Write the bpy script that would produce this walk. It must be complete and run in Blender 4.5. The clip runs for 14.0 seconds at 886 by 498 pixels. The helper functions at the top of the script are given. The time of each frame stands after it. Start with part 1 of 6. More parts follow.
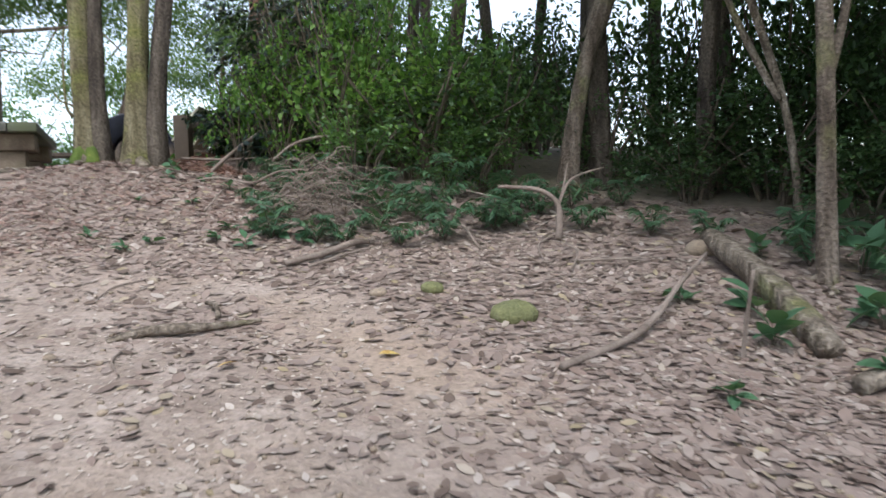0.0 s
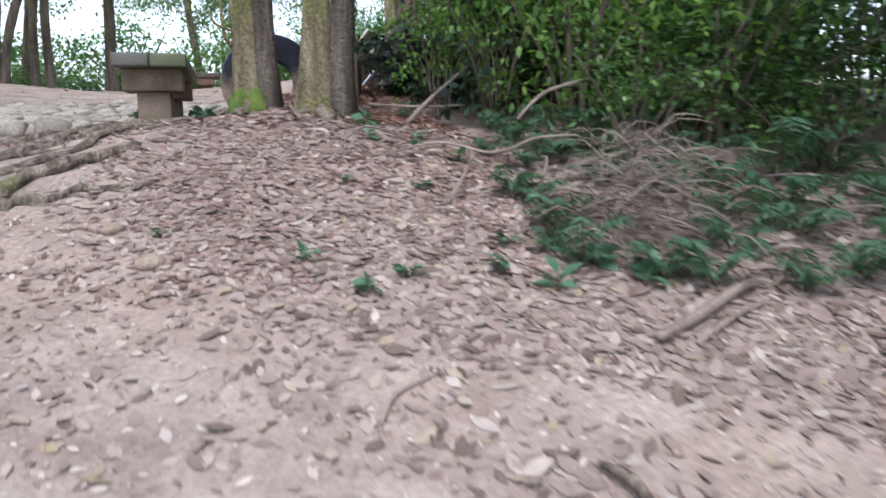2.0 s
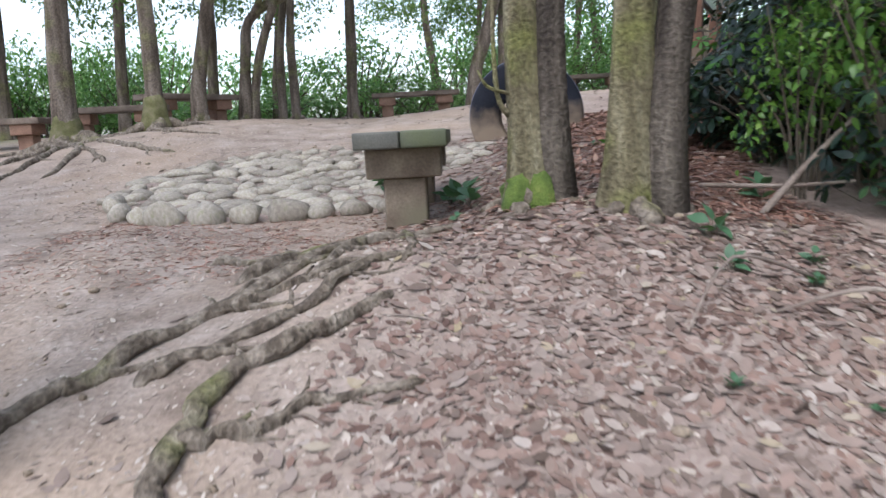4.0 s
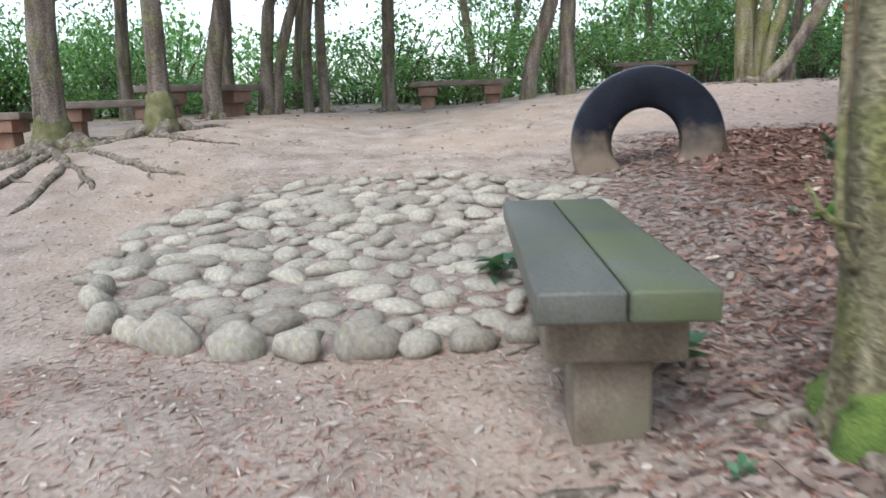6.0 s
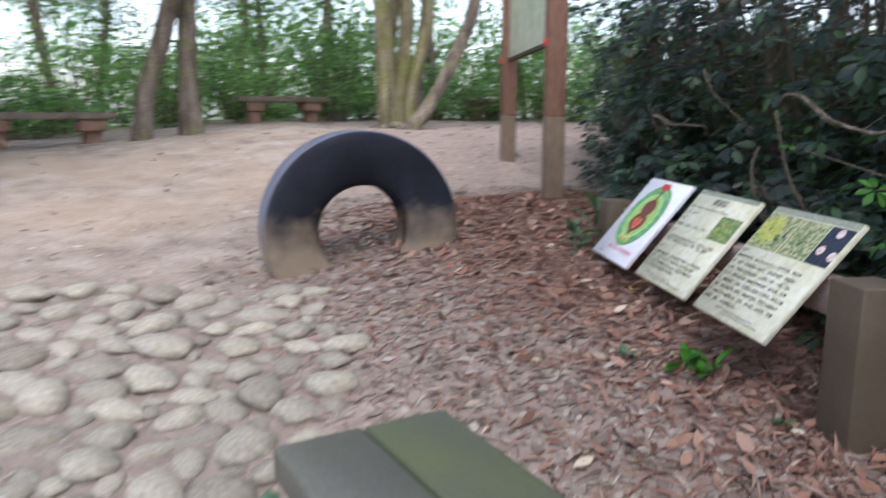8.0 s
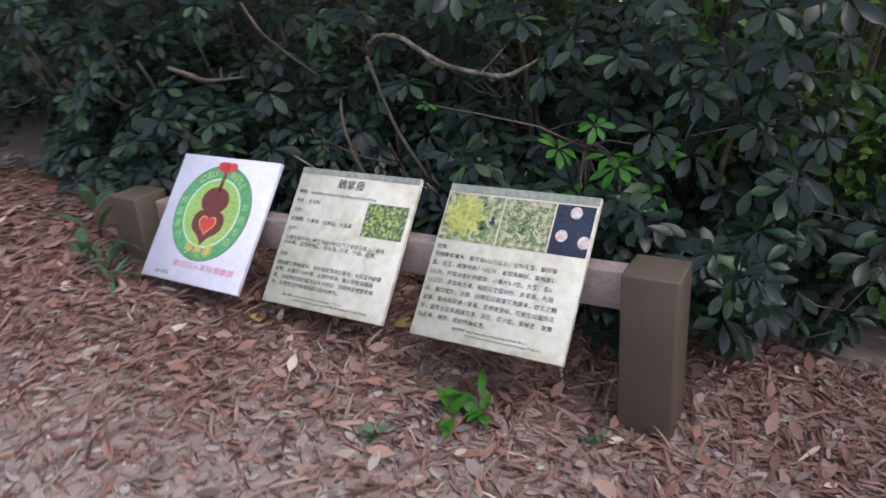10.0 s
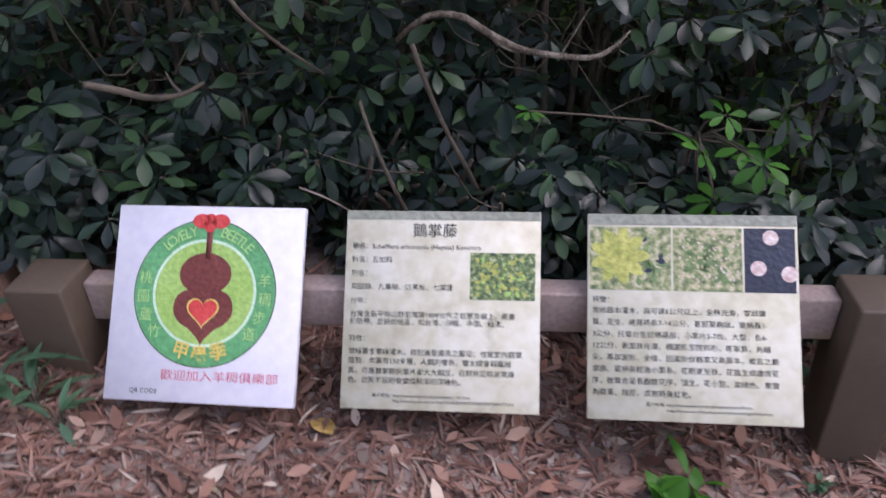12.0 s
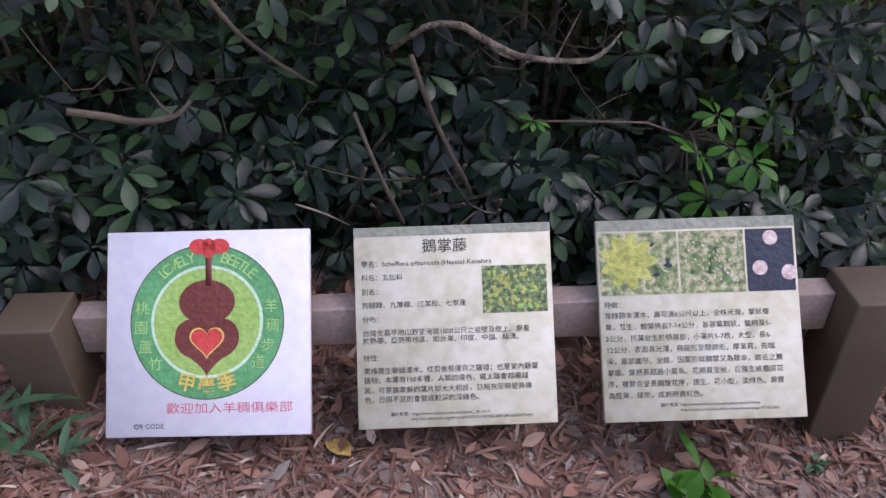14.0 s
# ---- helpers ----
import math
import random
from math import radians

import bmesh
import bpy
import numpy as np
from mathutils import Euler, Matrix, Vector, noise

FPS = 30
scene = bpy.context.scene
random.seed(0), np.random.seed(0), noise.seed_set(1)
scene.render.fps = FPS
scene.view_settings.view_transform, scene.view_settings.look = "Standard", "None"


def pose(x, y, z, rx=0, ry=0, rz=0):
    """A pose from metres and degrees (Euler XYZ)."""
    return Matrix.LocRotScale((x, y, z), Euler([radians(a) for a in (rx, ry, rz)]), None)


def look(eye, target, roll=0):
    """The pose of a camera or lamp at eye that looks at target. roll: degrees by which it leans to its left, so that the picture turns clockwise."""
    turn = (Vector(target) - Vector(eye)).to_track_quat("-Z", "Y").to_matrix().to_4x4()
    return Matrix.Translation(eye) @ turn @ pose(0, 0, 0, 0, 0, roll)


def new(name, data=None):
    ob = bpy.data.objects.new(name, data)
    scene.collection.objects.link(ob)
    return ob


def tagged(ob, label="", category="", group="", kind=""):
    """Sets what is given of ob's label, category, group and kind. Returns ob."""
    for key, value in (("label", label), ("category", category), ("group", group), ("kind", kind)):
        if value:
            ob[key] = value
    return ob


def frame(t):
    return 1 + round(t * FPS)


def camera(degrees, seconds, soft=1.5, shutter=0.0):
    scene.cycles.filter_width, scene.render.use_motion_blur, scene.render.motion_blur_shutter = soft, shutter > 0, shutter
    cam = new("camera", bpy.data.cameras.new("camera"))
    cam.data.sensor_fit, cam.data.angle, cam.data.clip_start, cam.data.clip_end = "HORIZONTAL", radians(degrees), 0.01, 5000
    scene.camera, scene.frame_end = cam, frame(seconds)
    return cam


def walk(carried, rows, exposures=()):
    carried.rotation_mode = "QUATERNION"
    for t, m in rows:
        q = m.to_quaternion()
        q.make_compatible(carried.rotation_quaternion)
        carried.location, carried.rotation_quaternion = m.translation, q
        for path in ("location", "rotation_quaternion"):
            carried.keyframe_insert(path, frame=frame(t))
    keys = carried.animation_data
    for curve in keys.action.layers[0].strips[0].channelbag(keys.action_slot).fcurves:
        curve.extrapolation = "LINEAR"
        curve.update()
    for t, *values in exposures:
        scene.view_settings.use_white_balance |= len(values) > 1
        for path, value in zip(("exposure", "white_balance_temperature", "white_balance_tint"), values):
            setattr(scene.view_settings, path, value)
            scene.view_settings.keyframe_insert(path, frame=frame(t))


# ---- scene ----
cam = camera(62.1, 14.0, 1.5, 0.5)
PATH = [
    (0, (2.614, -5.981, -0.688), (3.200, -4.071, -0.771), -2.4),
    (0.5, (2.457, -5.435, -0.600), (3.106, -3.548, -0.733), -1.6),
    (1, (2.168, -4.914, -0.459), (2.792, -3.021, -0.626), -2.4),
    (1.5, (1.963, -4.246, -0.334), (2.334, -2.296, -0.578), -4.6),
    (2, (1.762, -3.578, -0.193), (2.128, -1.635, -0.493), -0.8),
    (2.5, (1.645, -3.060, -0.008), (1.781, -1.082, -0.273), -2.4),
    (3, (1.468, -2.553, 0.135), (1.292, -0.576, -0.112), -3.0),
    (3.2, (1.459, -2.400, 0.195), (1.257, -0.426, -0.057), -3.9),
    (5.3, (0.768, -0.372, 0.877), (0.473, 1.559, 0.449), -1.6),
    (5.5, (0.629, -0.177, 0.947), (0.346, 1.755, 0.515), -3.8),
    (6, (0.410, 0.319, 1.006), (0.159, 2.263, 0.607), -2.0),
    (6.5, (0.227, 0.742, 1.053), (-0.145, 2.670, 0.671), -2.0),
    (7, (-0.066, 1.176, 1.170), (-0.215, 3.127, 0.753), -3.5),
    (7.5, (-0.150, 1.660, 1.218), (0.200, 3.581, 0.785), -1.2),
    (8, (-0.094, 2.371, 1.343), (0.703, 4.169, 0.978), 0.0),
    (8.5, (-0.185, 2.838, 1.357), (1.019, 4.386, 0.964), 1.3),
    (8.7, (-0.211, 3.016, 1.418), (1.134, 4.424, 0.961), 1.1),
    (10.8, (0.354, 4.862, 1.856), (2.145, 5.033, 0.982), -5.2),
    (11, (0.441, 5.022, 1.880), (2.218, 5.170, 0.975), -4.5),
    (11.5, (0.648, 5.353, 2.003), (2.305, 5.216, 0.891), -5.3),
    (12, (0.875, 5.532, 2.016), (2.538, 5.246, 0.943), -2.8),
    (12.5, (1.014, 5.711, 2.129), (2.610, 5.286, 1.001), -3.5),
    (13, (1.046, 5.810, 2.158), (2.574, 5.305, 0.971), -0.9),
    (13.5, (1.024, 5.771, 2.148), (2.583, 5.287, 0.992), -1.3),
    (14, (1.038, 5.752, 2.142), (2.594, 5.281, 0.978), -1.8),
]
SIZE = 0.88  # metres to one unit of the plan in which everything below is drawn
walk(cam, [(t, look(Vector(eye) * SIZE, Vector(target) * SIZE, roll)) for t, eye, target, roll in PATH],
     [(0.0, 1.4, 6350, 9), (0.5, 1.57, 6250, 9), (1.0, 1.82, 6150, 12), (1.5, 1.68, 6050, 13), (2.5, 1.45, 6050, 14), (3.0, 1.38, 6100, 14), (5.5, 1.62, 6100, 7), (6.0, 1.64, 6100, 7), (6.5, 1.45, 6200, 8), (7.5, 1.6, 6200, 11), (8.7, 1.48, 6200, 12), (11.0, 1.52, 6200, 26), (14.0, 1.38, 6150, 29)])

# ---------- world and sun: bright overcast sky over a wooded hilltop ----------
world = bpy.data.worlds.new("sky")
scene.world = world
world.use_nodes = True
wn, wl = world.node_tree.nodes, world.node_tree.links
sky = wn.new("ShaderNodeTexSky")
sky.sky_type = "NISHITA"
sky.sun_disc = False
sky.sun_elevation, sky.sun_rotation = radians(58), radians(200)
sky.air_density, sky.dust_density, sky.ozone_density = 1.0, 2.0, 1.5
soft_sky = wn.new("ShaderNodeHueSaturation")
soft_sky.inputs["Saturation"].default_value = 0.6
wl.new(sky.outputs[0], soft_sky.inputs["Color"])
wl.new(soft_sky.outputs[0], wn["Background"].inputs["Color"])
wn["Background"].inputs["Strength"].default_value = 0.15
sun_data = bpy.data.lights.new("sun", "SUN")
sun_data.energy, sun_data.angle, sun_data.color = 0.8, radians(30), (1.0, 0.98, 0.95)
sun = new("sun", sun_data)
sun.matrix_world = look((-6, -14, 32), (0, 4, 0))


# ---------- materials ----------
def nodes_of(name):
    m = bpy.data.materials.new(name)
    m.use_nodes = True
    return m, m.node_tree.nodes, m.node_tree.links, m.node_tree.nodes["Principled BSDF"]


def noise_node(n, l, scale, detail=6, coord=None, stretch=None):
    t = n.new("ShaderNodeTexNoise")
    t.inputs["Scale"].default_value, t.inputs["Detail"].default_value = scale, detail
    c = coord or n.new("ShaderNodeTexCoord").outputs["Object"]
    if stretch:
        mp = n.new("ShaderNodeMapping")
        mp.inputs["Scale"].default_value = stretch
        l.new(c, mp.inputs["Vector"])
        c = mp.outputs[0]
    l.new(c, t.inputs["Vector"])
    return t.outputs["Fac"]


def ramp(n, l, fac, stops):
    r = n.new("ShaderNodeValToRGB")
    while len(r.color_ramp.elements) < len(stops):
        r.color_ramp.elements.new(0.5)
    for e, (p, c) in zip(r.color_ramp.elements, stops):
        e.position, e.color = p, (*c, 1)
    l.new(fac, r.inputs[0])
    return r.outputs[0]


def mix(n, l, fac, a, b, how="MIX"):
    m = n.new("ShaderNodeMix")
    m.data_type, m.blend_type = "RGBA", how
    for s, v in ((m.inputs[0], fac), (m.inputs[6], a), (m.inputs[7], b)):
        if isinstance(v, (int, float)):
            s.default_value = v
        elif isinstance(v, tuple):
            s.default_value = (*v, 1)
        else:
            l.new(v, s)
    return m.outputs[2]


def bump(n, l, b, height, strength, dist=0.01):
    u = n.new("ShaderNodeBump")
    u.inputs["Strength"].default_value, u.inputs["Distance"].default_value = strength, dist
    l.new(height, u.inputs["Height"])
    l.new(u.outputs[0], b.inputs["Normal"])


def rough_mat(name, stops, scale, rough=0.85, fine=60, strength=0.4, dist=0.01, stretch=None, vary=0.0, stain=None, metal=0.0, grain=0.35):
    """A surface with large blotches, fine grain, relief and, with vary, a tone of its own for each piece."""
    m, n, l, b = nodes_of(name)
    big = noise_node(n, l, scale, 5, stretch=stretch)
    small = noise_node(n, l, fine, 4, stretch=stretch)
    col = ramp(n, l, big, stops)
    col = mix(n, l, grain, col, ramp(n, l, small, [(0.3, (0.25, 0.25, 0.25)), (0.7, (0.8, 0.8, 0.8))]), "OVERLAY")
    if stain:
        at, colour, lo, hi = stain
        col = mix(n, l, ramp(n, l, noise_node(n, l, at, 4), [(lo, (0, 0, 0)), (hi, (1, 1, 1))]), col, colour)
    if vary:
        info = n.new("ShaderNodeObjectInfo")
        col = mix(n, l, vary, col, ramp(n, l, info.outputs["Random"], [(0, (0.2, 0.17, 0.15)), (0.5, (0.5, 0.5, 0.5)), (1, (0.85, 0.85, 0.82))]), "OVERLAY")
    l.new(col, b.inputs["Base Color"])
    b.inputs["Roughness"].default_value, b.inputs["Metallic"].default_value = rough, metal
    bump(n, l, b, small, strength, dist)
    return m


def bark_mat(name, stops, lichen, amount, fine=9.0):
    """Bark: vertical ridges, blotches of lichen and moss, and a rough relief."""
    m, n, l, b = nodes_of(name)
    ridge = noise_node(n, l, fine, 8, stretch=(1, 1, 0.16))
    blotch = noise_node(n, l, 2.6, 6)
    speck = noise_node(n, l, 42, 5)
    col = ramp(n, l, ridge, stops)
    col = mix(n, l, ramp(n, l, blotch, [(amount, (0, 0, 0)), (amount + 0.16, (0.85, 0.85, 0.85))]), col, lichen)
    col = mix(n, l, 0.55, col, ramp(n, l, speck, [(0.32, (0.18, 0.18, 0.18)), (0.68, (0.8, 0.8, 0.8))]), "OVERLAY")
    l.new(col, b.inputs["Base Color"])
    b.inputs["Roughness"].default_value = 0.95
    b.inputs["Specular IOR Level"].default_value = 0.2
    bump(n, l, b, mix(n, l, 0.4, ridge, speck), 1.0, 0.05)
    return m


def leaf_mat(name, stops, rough=0.45, glow=0.25, spec=0.5):
    """Leaves, each with a tone of its own, letting some light through."""
    m, n, l, b = nodes_of(name)
    geo = n.new("ShaderNodeNewGeometry")
    col = ramp(n, l, geo.outputs["Random Per Island"], stops)
    info = n.new("ShaderNodeObjectInfo")
    col = mix(n, l, 0.25, col, ramp(n, l, info.outputs["Random"], [(0, (0.3, 0.3, 0.3)), (1, (0.7, 0.7, 0.6))]), "OVERLAY")
    col = mix(n, l, 0.2, col, ramp(n, l, noise_node(n, l, 25, 3), [(0.3, (0.3, 0.3, 0.3)), (0.7, (0.75, 0.75, 0.75))]), "OVERLAY")
    l.new(col, b.inputs["Base Color"])
    b.inputs["Roughness"].default_value = rough
    b.inputs["Specular IOR Level"].default_value = spec
    if glow:
        tr = n.new("ShaderNodeBsdfTranslucent")
        ms = n.new("ShaderNodeMixShader")
        ms.inputs[0].default_value = glow
        l.new(mix(n, l, 0.5, col, (0.16, 0.26, 0.03)), tr.inputs["Color"])
        l.new(b.outputs[0], ms.inputs[1])
        l.new(tr.outputs[0], ms.inputs[2])
        l.new(ms.outputs[0], n["Material Output"].inputs["Surface"])
    return m


def soil_mat():
    m, n, l, b = nodes_of("trodden soil")
    big, mid, fine = noise_node(n, l, 0.55, 5), noise_node(n, l, 3.2, 6), noise_node(n, l, 38, 6)
    col = ramp(n, l, mid, [(0.25, (0.175, 0.134, 0.11)), (0.42, (0.26, 0.208, 0.175)), (0.55, (0.31, 0.253, 0.217)), (0.75, (0.40, 0.335, 0.293))])
    col = mix(n, l, ramp(n, l, big, [(0.42, (0, 0, 0)), (0.62, (0.6, 0.6, 0.6))]), col, (0.37, 0.28, 0.213))
    col = mix(n, l, 0.5, col, ramp(n, l, fine, [(0.3, (0.3, 0.3, 0.3)), (0.7, (0.72, 0.72, 0.72))]), "OVERLAY")
    litter = n.new("ShaderNodeAttribute")
    litter.attribute_name = "litter"
    dark = ramp(n, l, noise_node(n, l, 14, 6), [(0.3, (0.215, 0.163, 0.142)), (0.6, (0.31, 0.242, 0.213)), (0.8, (0.39, 0.318, 0.285))])
    col = mix(n, l, litter.outputs["Fac"], col, dark)
    green = n.new("ShaderNodeAttribute")
    green.attribute_name = "far"
    col = mix(n, l, green.outputs["Fac"], col, ramp(n, l, noise_node(n, l, 0.6, 5), [(0.35, (0.05, 0.085, 0.03)), (0.65, (0.13, 0.15, 0.06))]))
    l.new(col, b.inputs["Base Color"])
    b.inputs["Roughness"].default_value = 0.95
    b.inputs["Specular IOR Level"].default_value = 0.2
    bump(n, l, b, fine, 0.7, 0.012)
    return m


SOIL = soil_mat()
LITTER = leaf_mat("dead leaves", [(0, (0.115, 0.082, 0.067)), (0.25, (0.2, 0.151, 0.132)), (0.5, (0.285, 0.228, 0.203)), (0.75, (0.22, 0.158, 0.135)), (0.93, (0.39, 0.335, 0.305)), (1, (0.3, 0.24, 0.15))], 0.75, 0.0, 0.25)
RED_LITTER = leaf_mat("reddish dead leaves", [(0, (0.13, 0.06, 0.045)), (0.25, (0.28, 0.155, 0.12)), (0.5, (0.42, 0.275, 0.225)), (0.75, (0.33, 0.16, 0.115)), (0.9, (0.50, 0.37, 0.31)), (1, (0.62, 0.53, 0.46))], 0.75, 0.0, 0.25)
# the mound's red-brown leaves, with its shade also put into their low tones
MOUND_LITTER = leaf_mat("brownish-pink dead leaves", [(0, (0.085, 0.05, 0.042)), (0.3, (0.165, 0.11, 0.095)), (0.6, (0.25, 0.18, 0.158)), (0.85, (0.18, 0.11, 0.092)), (1, (0.36, 0.3, 0.27))], 0.75, 0.0, 0.25)
CHIPS = leaf_mat("brown leaf chips", [(0, (0.08, 0.037, 0.028)), (0.25, (0.21, 0.112, 0.085)), (0.5, (0.32, 0.195, 0.155)), (0.8, (0.24, 0.113, 0.08)), (0.95, (0.37, 0.255, 0.205)), (1, (0.56, 0.46, 0.38))], 0.75, 0.0, 0.25)
PALE_LITTER = leaf_mat("pale dead leaves", [(0, (0.25, 0.195, 0.168)), (0.5, (0.34, 0.278, 0.246)), (1, (0.47, 0.41, 0.37))], 0.8, 0.0, 0.2)
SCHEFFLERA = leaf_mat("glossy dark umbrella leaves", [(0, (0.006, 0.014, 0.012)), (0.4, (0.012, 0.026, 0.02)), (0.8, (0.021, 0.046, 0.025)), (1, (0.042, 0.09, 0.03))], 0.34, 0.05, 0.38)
FRESH = leaf_mat("fresh bright leaves", [(0, (0.03, 0.125, 0.013)), (0.5, (0.05, 0.18, 0.02)), (1, (0.085, 0.24, 0.03))], 0.45, 0.25, 0.3)
# canopy shade put into the leaf colour of the deep shrubs
SHADED_LEAF = leaf_mat("undergrowth leaves darkened for canopy shade", [(0, (0.018, 0.038, 0.018)), (0.5, (0.038, 0.075, 0.03)), (0.9, (0.06, 0.115, 0.042)), (1, (0.1, 0.16, 0.05))], 0.5, 0.2, 0.3)
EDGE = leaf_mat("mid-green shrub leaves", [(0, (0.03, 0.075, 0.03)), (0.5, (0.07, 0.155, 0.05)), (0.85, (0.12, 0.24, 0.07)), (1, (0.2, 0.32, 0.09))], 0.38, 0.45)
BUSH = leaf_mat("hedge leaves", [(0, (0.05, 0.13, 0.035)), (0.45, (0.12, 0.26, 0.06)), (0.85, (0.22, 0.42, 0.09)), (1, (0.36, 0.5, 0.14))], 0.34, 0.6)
FAR_LEAF = leaf_mat("woodland leaves", [(0, (0.04, 0.11, 0.04)), (0.5, (0.12, 0.27, 0.085)), (0.85, (0.2, 0.38, 0.12)), (1, (0.36, 0.5, 0.22))], 0.42, 0.5)
CROWN = leaf_mat("tree crown leaves", [(0, (0.06, 0.12, 0.045)), (0.6, (0.11, 0.19, 0.065)), (1, (0.2, 0.27, 0.11))], 0.5, 0.5)
FERN = leaf_mat("blue-green fern", [(0, (0.035, 0.09, 0.05)), (0.6, (0.07, 0.155, 0.085)), (1, (0.12, 0.22, 0.12))], 0.5, 0.25)
BARK = bark_mat("brown bark", [(0.3, (0.065, 0.049, 0.038)), (0.5, (0.155, 0.124, 0.10)), (0.72, (0.27, 0.225, 0.188))], (0.19, 0.19, 0.085), 0.52)
MOSSY_BARK = bark_mat("mossy bark", [(0.3, (0.075, 0.062, 0.038)), (0.5, (0.185, 0.16, 0.098)), (0.72, (0.30, 0.27, 0.185))], (0.175, 0.18, 0.06), 0.47)
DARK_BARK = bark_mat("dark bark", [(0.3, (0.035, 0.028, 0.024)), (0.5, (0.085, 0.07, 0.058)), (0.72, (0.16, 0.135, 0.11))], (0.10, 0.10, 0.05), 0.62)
MOSS = rough_mat("green moss", [(0.3, (0.06, 0.10, 0.02)), (0.6, (0.12, 0.17, 0.035)), (0.8, (0.2, 0.22, 0.06))], 9, 1.0, 90, 0.9, 0.01)
DULL_MOSS = rough_mat("olive moss on bark", [(0.3, (0.075, 0.075, 0.026)), (0.5, (0.13, 0.125, 0.055)), (0.75, (0.2, 0.175, 0.11))], 7, 1.0, 60, 0.9, 0.012)
ROOT = bark_mat("weathered root", [(0.3, (0.07, 0.054, 0.042)), (0.5, (0.18, 0.148, 0.118)), (0.72, (0.31, 0.265, 0.22))], (0.16, 0.165, 0.065), 0.58, 14.0)
TWIG = rough_mat("dry twigs", [(0.3, (0.15, 0.115, 0.095)), (0.6, (0.26, 0.21, 0.18)), (0.8, (0.37, 0.315, 0.27))], 5, 0.95, 60, 0.4, 0.004)
STEM = rough_mat("grey-brown stem", [(0.3, (0.06, 0.047, 0.036)), (0.6, (0.12, 0.095, 0.07)), (0.8, (0.19, 0.155, 0.12))], 6, 0.9, 50, 0.5, 0.006)
COBBLE = rough_mat("river stone", [(0.3, (0.235, 0.203, 0.168)), (0.55, (0.335, 0.298, 0.25)), (0.75, (0.425, 0.382, 0.33))], 5, 0.9, 30, 0.3, 0.005, vary=0.4, stain=(4, (0.25, 0.24, 0.15), 0.56, 0.75), grain=0.12)
ROCK = rough_mat("brown rock", [(0.3, (0.22, 0.17, 0.125)), (0.6, (0.34, 0.275, 0.21)), (0.8, (0.43, 0.37, 0.29))], 6, 0.95, 60, 0.6, 0.008, vary=0.3)
MOSSY_ROCK = rough_mat("mossy rock", [(0.3, (0.12, 0.125, 0.06)), (0.6, (0.185, 0.19, 0.085)), (0.8, (0.26, 0.24, 0.15))], 7, 1.0, 70, 0.8, 0.008)
PLANK = rough_mat("algae-stained concrete plank", [(0.3, (0.07, 0.068, 0.058)), (0.55, (0.11, 0.106, 0.09)), (0.75, (0.165, 0.158, 0.138))], 2.2, 0.48, 80, 0.3, 0.003, (1.5, 0.35, 1), stain=(1.6, (0.105, 0.115, 0.06), 0.46, 0.8))
MOSSY_PLANK = rough_mat("mossy concrete plank", [(0.3, (0.062, 0.064, 0.05)), (0.55, (0.095, 0.1, 0.076)), (0.75, (0.135, 0.137, 0.108))], 2.2, 0.55, 80, 0.35, 0.003, (1.5, 0.35, 1), stain=(2.1, (0.10, 0.118, 0.04), 0.38, 0.72))
PEDESTAL = rough_mat("stained concrete", [(0.3, (0.115, 0.084, 0.06)), (0.55, (0.185, 0.142, 0.103)), (0.75, (0.26, 0.21, 0.16))], 5, 0.9, 70, 0.5, 0.005, stain=(3, (0.17, 0.15, 0.10), 0.55, 0.75))
FAR_PLANK = rough_mat("brown plank", [(0.3, (0.12, 0.09, 0.07)), (0.6, (0.2, 0.155, 0.125)), (0.8, (0.26, 0.21, 0.17))], 4, 0.8, 70, 0.4, 0.004)
REDWOOD = rough_mat("red-brown painted concrete", [(0.3, (0.20, 0.115, 0.08)), (0.6, (0.29, 0.175, 0.125)), (0.8, (0.35, 0.23, 0.17))], 4, 0.85, 70, 0.4, 0.004)
RUBBER = rough_mat("weathered black rubber", [(0.3, (0.007, 0.008, 0.014)), (0.55, (0.014, 0.016, 0.026)), (0.8, (0.028, 0.03, 0.044))], 3, 0.75, 60, 0.35, 0.004)

# sky sheen put into the tread's blue-grey; dusty() lays the mud over it
TREAD = rough_mat("tread rubber with sky sheen in its grey", [(0.3, (0.085, 0.09, 0.13)), (0.55, (0.13, 0.135, 0.185)), (0.8, (0.18, 0.185, 0.235))], 4, 0.6, 60, 0.35, 0.004)


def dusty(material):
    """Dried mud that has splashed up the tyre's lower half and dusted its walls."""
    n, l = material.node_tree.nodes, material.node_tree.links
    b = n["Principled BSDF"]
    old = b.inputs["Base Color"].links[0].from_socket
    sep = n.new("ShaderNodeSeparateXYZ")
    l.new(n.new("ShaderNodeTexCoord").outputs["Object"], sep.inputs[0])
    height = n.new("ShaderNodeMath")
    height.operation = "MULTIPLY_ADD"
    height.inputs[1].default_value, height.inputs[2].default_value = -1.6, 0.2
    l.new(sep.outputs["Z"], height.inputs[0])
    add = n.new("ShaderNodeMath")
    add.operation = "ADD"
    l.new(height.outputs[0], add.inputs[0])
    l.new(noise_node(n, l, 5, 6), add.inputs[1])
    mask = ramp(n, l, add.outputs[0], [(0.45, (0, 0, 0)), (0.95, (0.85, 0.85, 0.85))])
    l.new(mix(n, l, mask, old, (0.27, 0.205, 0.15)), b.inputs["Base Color"])


